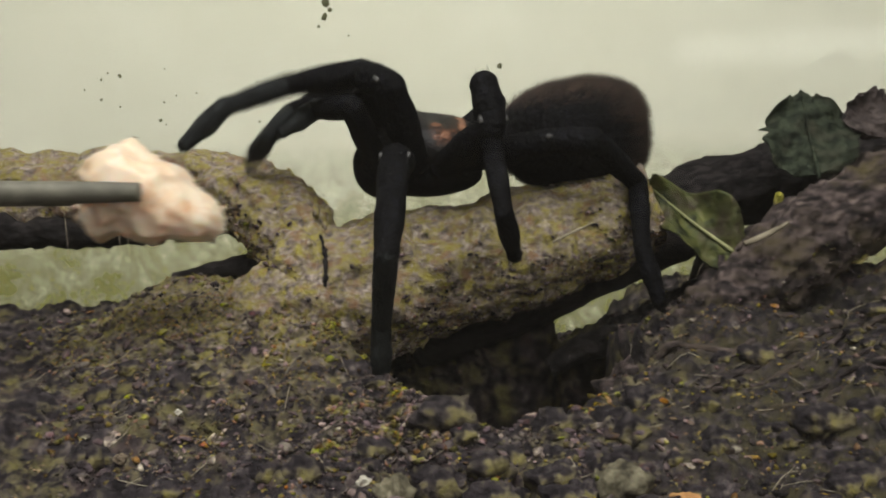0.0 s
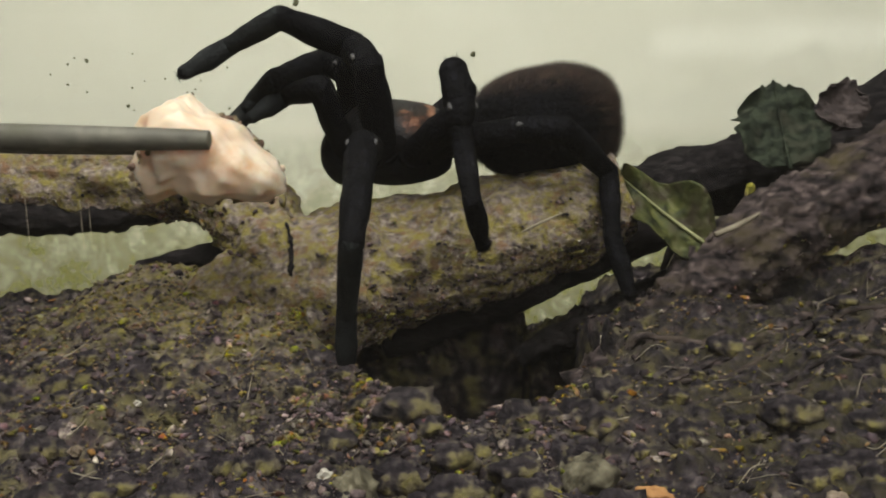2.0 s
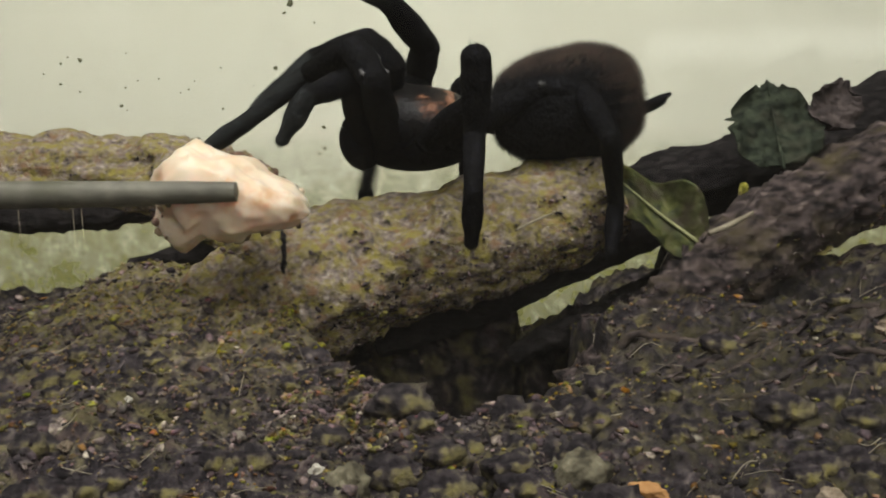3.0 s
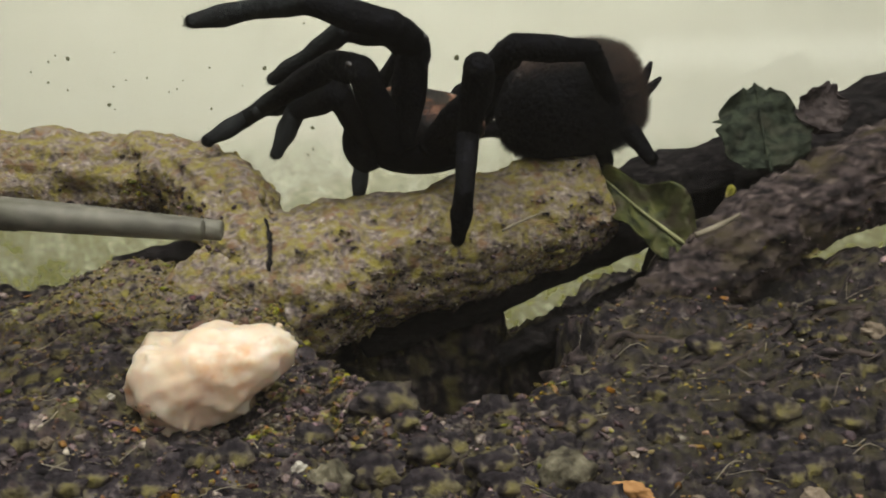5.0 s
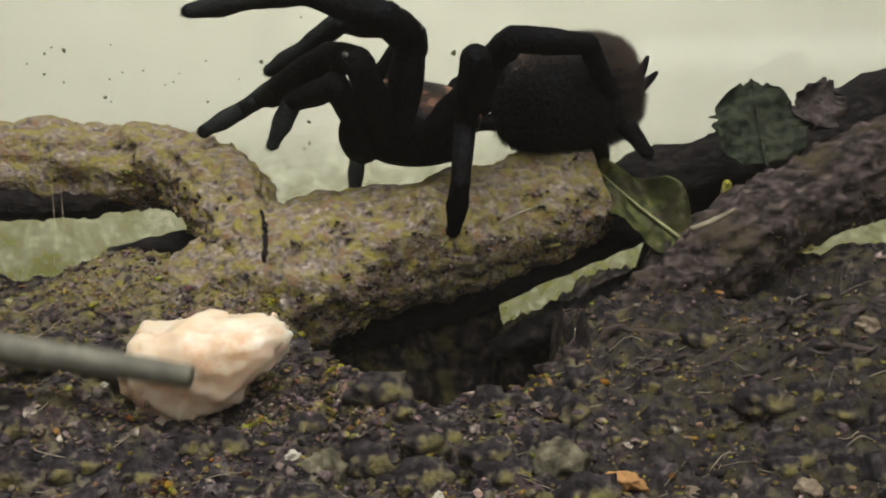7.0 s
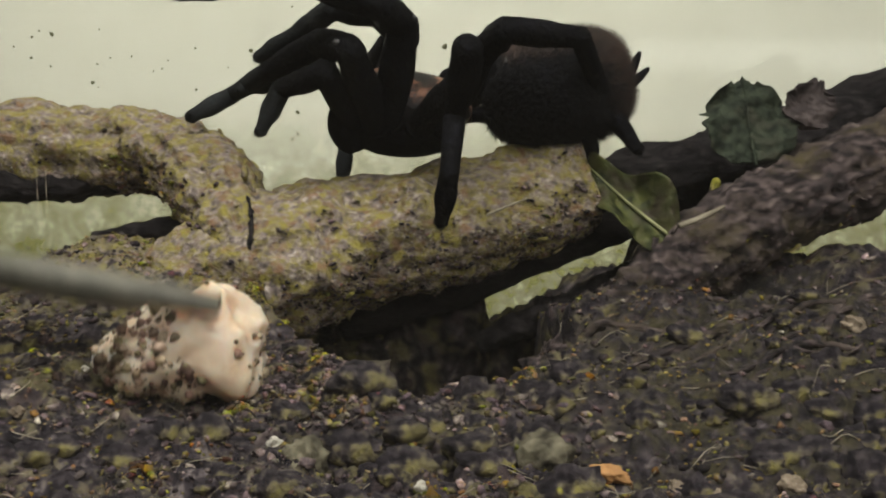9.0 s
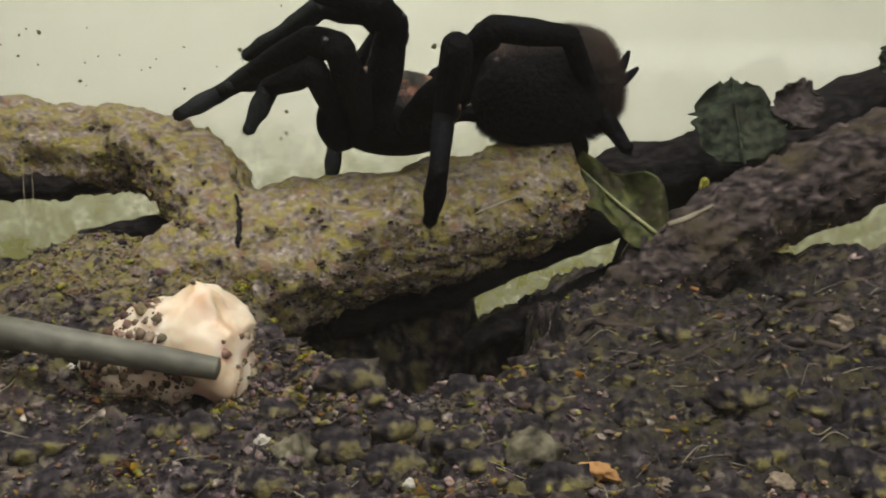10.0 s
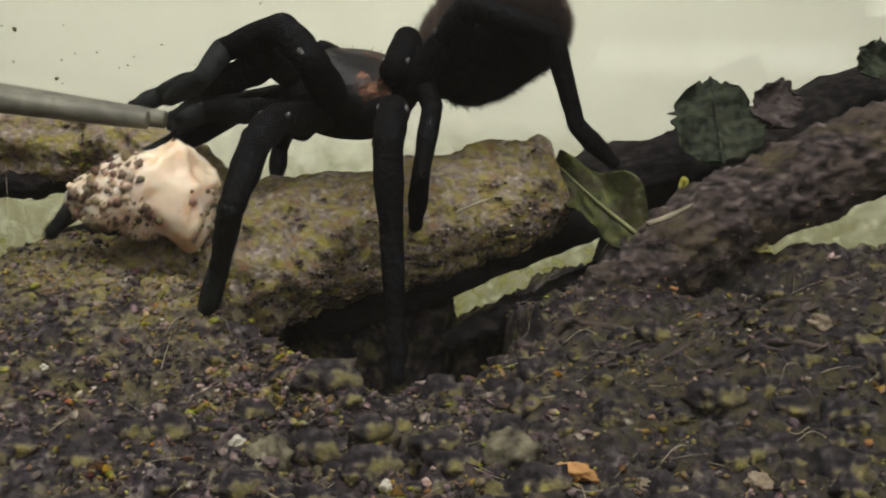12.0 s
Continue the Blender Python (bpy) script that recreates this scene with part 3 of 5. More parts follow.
def fibres():
    rng = random.Random(23)
    pieces = []
    for k in range(190):
        y = rng.uniform(-85, 10)
        x = rng.uniform(-0.48, 0.5) * (182 + y)
        a = rng.gauss(0.4, 0.7)
        ln, r = rng.uniform(2, 8), rng.uniform(0.035, 0.08)
        rows = []
        for s in range(3):
            px, py = x + math.cos(a) * ln * s / 2, y + math.sin(a) * ln * s / 2
            rows.append((px, py, ground_point(px, py) + rng.uniform(0.1, 0.7), r))
        pieces.append(tube(rows, 6, 4))
    vs, fs, k = [], [], 0
    for v, f in pieces:
        vs.extend(v)
        fs.extend([tuple(i + k for i in p) for p in f])
        k += len(v)
    thing("plant_fibres", "fine pale plant fibres strewn over the soil", "plant litter", kind="stuff", me=mesh_of("plant_fibres", vs, fs, STRAW))


fibres()


def moss_spot(rng):
    x, y = rng.gauss(-42, 26), rng.gauss(-14, 15)
    if rng.random() < 0.45:
        x, y = rng.uniform(-80, 75) * (0.6 + 0.4 * rng.random()), rng.uniform(-88, -10)
    if fbm((x, y, 0), 0.12, 3, 9.0) < rng.uniform(-0.3, 0.15) or abs(x) > (182 + y) * 0.52:
        return None
    return x, y, ground_point(x, y)


def mound_spot(rng):
    x, y = rng.gauss(-31, 14), rng.uniform(-34, 10)
    if fbm((x, y, 0), 0.16, 3, 2.0) < rng.uniform(-0.35, 0.3) + 0.4 * smooth(-20, -34, y):
        return None
    return x, y, ground_point(x, y)


crumbs("mound_moss", "thicker olive moss on the mound beside the log", 12000, mound_spot, 0.08, 0.34, 18, MOSS)
def rim_spot(rng):
    x, y = rng.gauss(-13, 9), rng.gauss(-47, 6)
    return (x, y, ground_point(x, y)) if abs((x - 1) / 27) ** 1.15 + abs((y + 21) / 29.5) ** 1.15 > 0.95 else None


crumbs("rim_crumbs", "pale brown crumbs and moss bits on the burrow's rim", 4500, rim_spot, 0.12, 0.7, 24, CRUMB)
crumbs("mound_crumbs", "brown soil crumbs and bark bits among the moss", 7000, mound_spot, 0.12, 0.6, 19, CRUMB)
crumbs("ground_moss", "low yellow-green moss and algae on the mound", 20000, moss_spot, 0.10, 0.42, 8, MOSS)


def clods():
    """Larger lumps of soil, half sunk, before and beside the burrow."""
    rng = random.Random(31)
    for k in range(200):
        y = rng.uniform(-88, -30)
        x = rng.uniform(-0.47, 0.5) * (182 + y)
        if abs((x - 1) / 27) + abs((y + 21) / 29.5) < 1.15 or ((x + 31) / 15) ** 2 + ((y + 48) / 10) ** 2 < 1:
            continue
        r = rng.uniform(0.9, 3.4) * rng.uniform(0.6, 1.0)
        v, f = lump(3, (r * rng.uniform(0.9, 1.4), r, r * 0.85), 0.55, 1.5, k * 1.7)
        ob = thing("soil_clod", "rounded clod of dark brown soil lying half sunk", "clod", "soil clods", me=mesh_of("soil_clod", v, f, SOIL))
        ob.matrix_world = pose(x * MM, y * MM, (ground_point(x, y) - r * 0.15) * MM)


clods()


# ---- leaves ----
def leaf_mesh(name, length, width, cup, curl, wave, seed, mat, lobes=0, thick=0.25):
    """A leaf along +x, with a raised rim, waves and a little thickness."""
    nu, nv = 60, 41
    top = []
    for i in range(nu):
        u = i / (nu - 1) * (0.955 if lobes else 1.0)
        half = width * 0.5 * (math.sin(math.pi * u ** 0.75) ** (0.45 if lobes else 0.7) + 0.02)
        if lobes:
            half *= 1 + 0.06 * math.sin(u * lobes * math.pi * 2 + seed) + 0.045 * math.sin(u * 43 + seed)
        for j in range(nv):
            v = 2 * j / (nv - 1) - 1
            x, y = u * length, v * half
            if lobes:
                x += 0.5 * math.sin(v * 7.0 + seed) * u ** 3 + 0.25 * math.sin(v * 17.0 + seed) * u ** 3 - 2.6 * v * v * u ** 4
            z = cup * v * v + curl * (u - 0.4) ** 2 + wave * math.sin(u * 9 + v * 3 + seed) * abs(v)
            z += 0.9 * fbm((x, y, 0), 0.28, 4, seed) - 0.25 * math.cos(abs(v) * 3 - u * 14) * (0.3 + abs(v)) * 0.6
            top.append((x, y, z))
    verts = top + [(x, y, z - thick) for x, y, z in top]
    n = nu * nv
    faces = []
    for i in range(nu - 1):
        for j in range(nv - 1):
            a = i * nv + j
            faces.append((a, a + nv, a + nv + 1, a + 1))
            faces.append((n + a, n + a + 1, n + a + nv + 1, n + a + nv))
    edge = [j for j in range(nv)] + [i * nv + nv - 1 for i in range(1, nu)] + [(nu - 1) * nv + j for j in range(nv - 2, -1, -1)] + [i * nv for i in range(nu - 2, 0, -1)]
    for a, b in zip(edge, edge[1:] + edge[:1]):
        faces.append((a, b, n + b, n + a))
    return mesh_of(name, verts, faces, mat)


def leaf(name, label, m, length, width, cup, curl, wave, seed, mat, lobes=0, stem=0.0, vein_mat=None):
    base = thing(name, label, "leaf")
    base.matrix_world = m
    part("blade", leaf_mesh("blade", length, width, cup, curl, wave, seed, mat, lobes), base)
    if vein_mat:
        rows = [(-stem, 0, 0.4, 0.32), (0, 0, 0.5 + curl * 0.16, 0.38), (length * 0.5, 0, 0.35 + curl * 0.01, 0.3), (length * 0.95, 0, 0.2 + curl * 0.3, 0.12)]
        part("midrib", mesh_of("midrib", *tube(rows, 16, 8, 0.05, 0.6, seed), vein_mat), base, "pale raised midrib")
        for k in range(3 if stem > 0.8 else 0):
            for s in (-1, 1):
                u = 0.2 + 0.17 * k
                rows = [(length * u, 0, 0.4 + curl * (u - 0.4) ** 2, 0.13), (length * (u + 0.10), s * width * 0.17, 0.45 + cup * 0.12 + curl * (u - 0.3) ** 2, 0.1),
                        (length * (u + 0.18), s * width * 0.32, 0.4 + cup * 0.42 + curl * (u - 0.22) ** 2, 0.06)]
                part("side_vein", mesh_of("side_vein", *tube(rows, 8, 6, 0.05, 0.6, seed + k), vein_mat), base)
    return base


def mpose(x, y, z, rx=0, ry=0, rz=0):
    return pose(x * MM, y * MM, z * MM, rx, ry, rz)


leaf("curled_leaf", "curled olive green leaf with a pale midrib beside the log end", mpose(43.6, -6.5, 0.6, -32, 0, 0) @ pose(0, 0, 0, 90, -136, 0), 21, 12.0, 2.6, 3.5, 2.8, 1.0, LEAF, 0, 0.7, VEIN)
leaf("ruffled_leaf", "ruffled dark green leaf leaning on the root", mpose(59.2, 2, 14.6, -30, 0, 0) @ pose(0, 0, 0, 90, -92, 0), 18.2, 16.6, 0.4, 1.0, 1.3, 2.0, LEAF_DARK, 5, 0.5, LEAF_DARK)
leaf("withered_leaf", "withered purple-brown leaf caught between root and back log", mpose(69.0, 7, 20.6, -20, 0, 0) @ pose(0, 0, 0, 90, -70, 0), 11, 9, 1.5, 2.0, 1.0, 5.0, LEAF_BROWN, 3)
leaf("small_leaf", "small dark withered leaf on the back log", mpose(94, 21, 31, -20, 0, 0) @ pose(0, 0, 0, 90, -75, 0), 9, 8, 1.5, 2.0, 1.0, 8.0, LEAF_DARK, 3)


# ---- stones, straw and specks ----
def stone(name, label, x, y, size, seed, mat, sink=0.35, category="stone"):
    v, f = lump(4, size, 0.45, 1.5, seed)
    ob = thing(name, label, category, me=mesh_of(name, v, f, mat))
    ob.matrix_world = mpose(x, y, ground_point(x, y) + size[2] * (1 - 2 * sink), seed * 40, seed * 25, seed * 70)
    return ob


stone("pebble", "rounded olive-grey pebble half sunk in soil", 14.5, -67, (3.6, 3.2, 3.4), 1.0, PEBBLE, 0.42)
stone("white_stone", "small off-white stone on dark soil", -16.5, -67.5, (1.0, 0.8, 0.8), 2.0, STONE)
stone("soil_clod", "round clod of brown soil", -13.0, -69, (2.9, 2.5, 2.3), 3.3, PEBBLE, 0.5, "clod")
stone("orange_chip", "small orange bark chip on dark soil", 21.5, -71, (2.4, 1.0, 0.9), 7.2, ORANGE, 0.2, "bark chip")

stone("tan_stone", "tan gritty stone on dark soil", 41.2, -74.1, (1.7, 1.2, 1.1), 14.4, TAN, 0.3)
stone("tan_stone", "small yellowish stone on dark soil", 28.9, -73.1, (1.2, 0.9, 0.8), 12.4, TAN, 0.3)
stone("tan_stone", "small tan crumb of bark on the bank", 62.4, -37.8, (2.0, 1.3, 1.2), 15.4, TAN, 0.3)
stone("tan_stone", "tiny tan stone on dark soil", 32.3, -74.5, (1.0, 0.8, 0.7), 13.0, TAN, 0.3)
stone("white_stone", "tiny pale stone on dark soil", -31.4, -54.7, (0.6, 0.5, 0.5), 3.6, STONE, 0.3)
stone("white_stone", "tiny pale stone on dark soil", -45.8, -45.1, (0.55, 0.5, 0.5), 2.0, STONE, 0.3)
stone("tan_stone", "small tan stone on dark soil", -48.9, -59.6, (1.0, 0.8, 0.8), 0.9, TAN, 0.3)
stone("white_stone", "tiny pale stone on dark soil", 0.5, -76.1, (0.7, 0.6, 0.6), 7.9, STONE, 0.3)
stone("white_stone", "tiny pale stone on the bank", 32.4, -12.5, (0.45, 0.4, 0.4), 11.2, STONE, 0.3)


def straw(name, label, a, b, radius, sag):
    a, b = np.array(a, float), np.array(b, float)
    mid = (a + b) / 2 + np.array((0, 0, sag))
    v, f = tube([(*a, radius), (*mid, radius * 1.1), (*b, radius * 0.6)], 14, 8, 0.06, 0.8, a[0])
    thing(name, label, "straw", me=mesh_of(name, v, f, STRAW))


straw("straw", "pale dry straw beside the curled leaf", (42.3, -13.5, 4.6), (50.1, -12, 7.9), 0.5, -0.3)
straw("straw", "thin pale straw lying on the soil bank", (49.6, -27.6, -12.4), (57.5, -26, -9.6), 0.2, 0.2)
straw("straw", "thin pale straw lying on the root", (34.5, -24, -11.5), (39.5, -22, -7.6), 0.25, 0.3)
straw("straw", "thin pale straw lying on the log", (10.2, -11.6, 5.3), (17.2, -10.4, 8.3), 0.22, 0.1)

for web_x, web_z in ((-84.0, 9.0), (-73.5, 8.5), (-71.8, 8.0)):
    straw("silk_thread", "fine pale silk thread hanging under the branch", (web_x, 10.5, web_z + 1.5), (web_x + 0.4, 10, web_z - 7.5), 0.07, 0.1)
straw("rootlet", "short dark rootlet hanging from the underside of the root", (85.6, 6, 11.5), (84.6, 5.5, 8.2), 0.35, -0.2)


def speck(x, z, size, seed):
    v, f = lump(2, (size * 0.85, 0.15, size * 0.7), 0.5, 1.6, seed)
    ob = thing("dirt_speck", "dried dirt speck on the rear glass", "dirt", "specks on the rear glass", me=mesh_of("dirt_speck", v, f, DIRT))
    ob.matrix_world = mpose(x, 111.95, z, 0, seed * 57, 0)


for k, (spot_x, spot_z, spot_r) in enumerate((
    (-51.3, 37.4, 0.8),
    (-38, 20.3, 0.7),
    (-39.5, 12.6, 0.5),
    (3.9, 40.1, 1),
    (-96.6, 27.3, 0.7),
    (-95.1, 32.5, 0.4),
    (-107.9, 40.6, 0.8),
    (-113.5, 39.6, 0.5),
    (-67.1, 26, 0.5),
    (-67.2, 37.7, 0.4),
    (-76.8, 31.7, 0.4),
    (-85.3, 34.9, 0.4),
    (-79.2, 30.9, 0.35),
    (-75, 34.1, 0.3),
    (-68.1, 20.3, 0.3),
    (-57.9, 32.5, 0.3),
    (-33.4, 10.5, 0.3),
    (-95, 26, 0.3),
    (-111.4, 41.4, 0.4),
    (-49.7, 35.7, 0.3),
    (-46, 59.6, 1.6),
    (-46.5, 55.6, 1.2),
    (-48.3, 52.9, 0.6),
    (-44.8, 57.6, 0.8),
    (-37.9, 14.1, 0.6),
    (-94.4, 42.2, 0.35),
    (-91.4, 34.4, 0.35),
    (-113.9, 33.8, 0.5),
    (-108.4, 31.5, 0.4),
    (-118.7, 36.8, 0.4),
    (-39.7, 50, 0.4),
)):
    speck(spot_x, spot_z, spot_r, 0.7 * k)


# ---- the spider ----
SPIDER = {}
SEGMENTS = ("femur", "patella", "tibia", "metatarsus", "tarsus")
LENGTH = {"1": (16.5, 8.2, 13.4, 12.2, 9.0), "2": (17, 8.5, 14.5, 14, 10), "3": (15, 8, 13, 13.5, 9), "4": (16, 8, 14, 15.5, 9.5)}
RADIUS = {"femur": (2.7, 3.15, 2.7), "patella": (2.6, 2.9, 2.65), "tibia": (2.45, 2.55, 2.05), "metatarsus": (1.95, 1.9, 1.65), "tarsus": (1.7, 1.9, 1.3)}
HIP = {"N1": (-3.2, -6.5, -1.0), "N2": (-5.5, -6.2, -2), "N3": (2.5, -7.0, -2), "N4": (6.5, -5.5, -1.5),
       "F1": (-6.0, 6.0, -1.5), "F2": (-2.5, 7.0, -2), "F3": (2.5, 7.0, -2), "F4": (6.5, 5.5, -1.5)}
GIRTH = {"1": 0.99, "2": 0.92, "3": 0.92, "4": 0.88}
rng_spider = random.Random(21)


def segment(name, length, radii, mat, hairs):
    """A leg segment along +x from its joint."""
    a, b, c = radii
    rows = [(-a * 0.8, 0, 0, a * 0.35), (-a * 0.5, 0, 0, a * 0.8), (0.2, 0, 0, a), (length * 0.25, 0, 0, a * 1.03), (length * 0.5, 0, 0, b), (length * 0.85, 0, 0, c), (length, 0, 0, c),
            (length + c * 0.5, 0, 0, c * 0.75), (length + c * 0.75, 0, 0, c * 0.3)]
    v, f = tube(rows, 22, 14, 0.16, 0.55, length)
    return hairy(name, v, f, mat, BRISTLE, hairs, 1.9, (0.75, 0, 0), 0.055, rng_spider)


def spider():
    body = thing("tarantula", "large black hairy tarantula with russet carapace marks, standing on the log", "spider")
    SPIDER["body"] = body
    v, f = lump(4, (11.5, 8.6, 5.4), 0.06, 1.5, 2.0)
    v = [(x, y, z * (1.25 if z > 0 else 0.9) + 1.6 * math.exp(-((x + 5) / 4) ** 2 - (y / 4) ** 2)) for x, y, z in v]
    part("carapace", hairy("carapace", v, f, CARAPACE, BRISTLE, 500, 1.1, (0.6, 0, 0.1), 0.06, rng_spider), body, "russet and black domed carapace")
    v, f = lump(3, (10.0, 7.0, 4.0), 0.05, 1.5, 4.0)
    part("sternum", mesh_of("sternum", [(x, y, z - 4.4) for x, y, z in v], f, BLACK), body)
    for s in (-1, 1):
        rows = [(-6, s * 2.6, 0.4, 2.6), (-8.8, s * 2.8, 0.6, 3.2), (-10.6, s * 2.8, -1.2, 3.2), (-10.8, s * 2.7, -3.6, 3.0), (-9.8, s * 2.6, -5.8, 2.5), (-8.9, s * 2.5, -7.4, 1.2)]
        v, f = tube(rows, 20, 16, 0.1, 0.4, s + 3.0)
        jaw = part("chelicera", hairy("chelicera", v, f, BLACK, BRISTLE, 260, 1.5, (-0.2, 0, -0.5), 0.06, rng_spider), body)
        rows = [(-10.0, s * 2.3, -6.8, 0.8), (-8.4, s * 2.3, -6.9, 0.55), (-6.8, s * 2.3, -6.2, 0.12)]
        part("fang", mesh_of("fang", *tube(rows, 10, 8), BLACK), jaw)
    v, f = tube([(9, 0, -1, 1.6), (12, 0, -0.6, 1.3), (16, 0, 0, 2.2)], 8, 12)
    part("pedicel", mesh_of("pedicel", v, f, BLACK), body)
    # abdomen: its own origin at the pedicel, along +x
    v, f = lump(4, (1, 1, 1), 0.04, 1.6, 6.0)
    v = [(math.copysign(abs(x) ** 0.78, x) * 13.3, math.copysign(abs(y) ** 0.9, y) * 10.6, math.copysign(abs(z) ** 0.8, z) * 9.7) for x, y, z in v]
    v = [(x + 13.3, y * (1 + 0.012 * x), z * (1 + 0.008 * x)) for x, y, z in v]
    abdomen = part("abdomen", hairy("abdomen", v, f, BLACK, BRISTLE, 9000, 2.0, (1.0, 0, 0), 0.05, rng_spider), body, "dusky black furry abdomen")
    hv, hf = bristles(v, f, 26000, 2.2, (0.9, 0, 0.2), 0.045, rng_spider, lambda p: p[0] > 17 + 8 * rng_spider.random() + 3 * (p[2] < 2) or p[2] > 5.2 + 4.5 * rng_spider.random())
    part("fur", mesh_of("fur", hv, hf, FUZZ), abdomen, "brown fur along the top of the abdomen")
    SPIDER["abdomen"] = abdomen
    for s in (-1, 1):
        rows = [(-1.5, 0, 0, 1.1), (1.5, 0, 0, 1.25), (4, 0.2 * s, 0.2, 1.0), (6.6, 0.5 * s, 0.5, 0.8), (8.6, 0.7 * s, 0.8, 0.3)]
        v, f = tube(rows, 12, 10, 0.05, 0.5)
        SPIDER["spinneret_%d" % s] = part("spinneret", hairy("spinneret", v, f, BLACK, BRISTLE, 80, 0.9, (0.9, 0, 0), 0.04, rng_spider), abdomen)
    for leg, hip in HIP.items():
        rows = [(hip[0] * 0.6, hip[1] * 0.5, hip[2] - 0.8, 2.2), (hip[0] * 0.85, hip[1] * 0.85, hip[2] - 0.4, 3.0), (hip[0], hip[1], hip[2], 2.9), (hip[0] * 1.12, hip[1] * 1.2, hip[2], 1.5)]
        part("coxa", mesh_of("coxa", *tube(rows, 10, 12, 0.06, 0.5), BLACK), body)
        for seg, ln in zip(SEGMENTS, LENGTH[leg[1]]):
            mat = TARSUS if seg in ("tarsus", "metatarsus") and leg[1] in "12" else BLACK
            ob = part(seg, segment(seg, ln, [r * GIRTH[leg[1]] for r in RADIUS[seg]], mat, int(105 * ln)), body)
            if seg == "patella":
                v, f = lump(2, (1.7, 1.7, 1.7), 0.03, 1.0, 1.0)
                part("joint_membrane", mesh_of("joint_membrane", v, f, RING), ob, "pale joint membrane")
                # a small pale spot on either side of the joint
                for side in (-1, 1):
                    v, f = lump(2, (0.8, 0.4, 0.5), 0.25, 1.4, side + ln)
                    reach_out = RADIUS["patella"][0] * GIRTH[leg[1]] * 0.93
                    part("joint_spot", mesh_of("joint_spot", [(x + 0.6, y + side * reach_out, z + 0.9) for x, y, z in v], f, RING), ob, "small pale spot at the joint")
            SPIDER[leg + seg] = ob
    for side in ("NP", "FP"):
        s = -1 if side[0] == "N" else 1
        for seg, ln, r in zip(("femur", "tibia", "tarsus"), (14, 12, 8), ((2.0, 2.3, 2.1), (2.1, 2.1, 1.7), (1.7, 1.8, 1.1))):
            SPIDER[side + seg] = part("palp_" + seg, segment("palp_" + seg, ln, r, TARSUS if seg == "tarsus" else BLACK, int(28 * ln)), body)


spider()

# Joint places of the legs in the body's three stances and between: femur end, patella end, tibia end, metatarsus end, tarsus end.
STANCE = {}
STANCE_TIMES = {"crouch": (0.0,), "watch": (0.2, 2.25), "turn": (2.5,), "reach": (2.8,), "settle": (3.2,), "wait": (4.6, 10.5),
                "rear": (10.8, 11.05), "strike": (11.2,), "seize": (11.5,), "hold": (12.0,)}


def stance(leg, **places):
    """Adds the joints of a leg, root to tip, at the times of the named stances."""
    rows = STANCE.setdefault(leg, [])
    for name, joints in places.items():
        rows += [(t, [c for joint in joints for c in joint]) for t in STANCE_TIMES[name]]
    rows.sort(key=lambda r: r[0])


stance("N1",
       crouch=((-16.6, -14.9, 32.7), (-21.9, -9.1, 35.0), (-35.1, -7.5, 33.4), (-44.5, -14.5, 29.9), (-50.9, -16.6, 23.9)),
       watch=((-15.0, -13.5, 33.9), (-18.2, -6.8, 37.2), (-29.1, -13.2, 41.6), (-39.1, -7.6, 37.3), (-45.5, -12.2, 33.0)),
       turn=((-6.7, 8.3, 31.5), (-4.3, 2.6, 36.9), (-11.2, -5.9, 44.8), (-20.4, 0.2, 49.9), (-28.4, -3.7, 48.2)),
       reach=((-6, 8, 31.2), (-4.2, 4, 38.1), (-11.1, -5.7, 44.2), (-18.7, -14.9, 47), (-27.3, -12.8, 45.6)),
       settle=((-7.1, 9.4, 30.3), (-5.5, 3.5, 35.8), (-10.6, -5.5, 44.3), (-17.2, -15.3, 47.1), (-25.1, -11.1, 47.8)))
stance("N1",
       wait=((-4.3, -11.5, 36.2), (-8.1, -18.3, 38.8), (-21.0, -18.7, 42.5), (-31.6, -12.7, 41.8), (-40.4, -12.9, 40.1)),
       rear=((-4.9, -14.3, 33.8), (-6.2, -8.8, 39.7), (-8.8, -21.4, 43.3), (-14.9, -12.0, 47.9), (-21.2, -5.6, 48.7)),
       strike=((-11.6, -18.4, 30), (-16.4, -15.9, 36.1), (-23.3, -4.4, 36.9), (-26.5, -13.7, 29.6), (-32.1, -7.6, 26)),
       seize=((-13.2, -17.2, 30.9), (-18.0, -11.8, 34.8), (-24.3, -23.1, 31.2), (-29.4, -12.7, 27.4), (-35.8, -7.2, 24.2)),
       hold=((-13.3, -18.0, 29.4), (-18.3, -13.9, 34.4), (-29.0, -6.6, 31.0), (-30.1, -17.7, 26.2), (-36.5, -12.4, 22.7)))
stance("N2",
       crouch=((-15.4, -21.8, 21.0), (-15.4, -29.0, 16.5), (-15.5, -40.8, 8.1), (-17.4, -33.9, -4.0), (-17.9, -32.2, -13.8)),
       watch=((-15.4, -21.8, 21.0), (-15.4, -29.0, 16.5), (-15.5, -40.8, 8.1), (-17.4, -33.9, -4.0), (-17.9, -32.2, -13.8)),
       turn=((-15.2, -21.6, 20.2), (-16.4, -29.6, 17.6), (-17.2, -43.6, 14.0), (-19.1, -31.8, 6.7), (-19.3, -25.5, -1.0)),
       reach=((-13.3, -18.6, 30.6), (-17.1, -13.3, 36.1), (-25.1, -1.9, 32.2), (-31.8, -12.7, 26.4), (-39.6, -8.6, 21.7)),
       settle=((-11.7, -18.5, 30.8), (-15.1, -12.3, 35.6), (-25.5, -2.8, 32.4), (-34.8, 5.5, 26.1), (-41.8, 0.7, 20.8)))
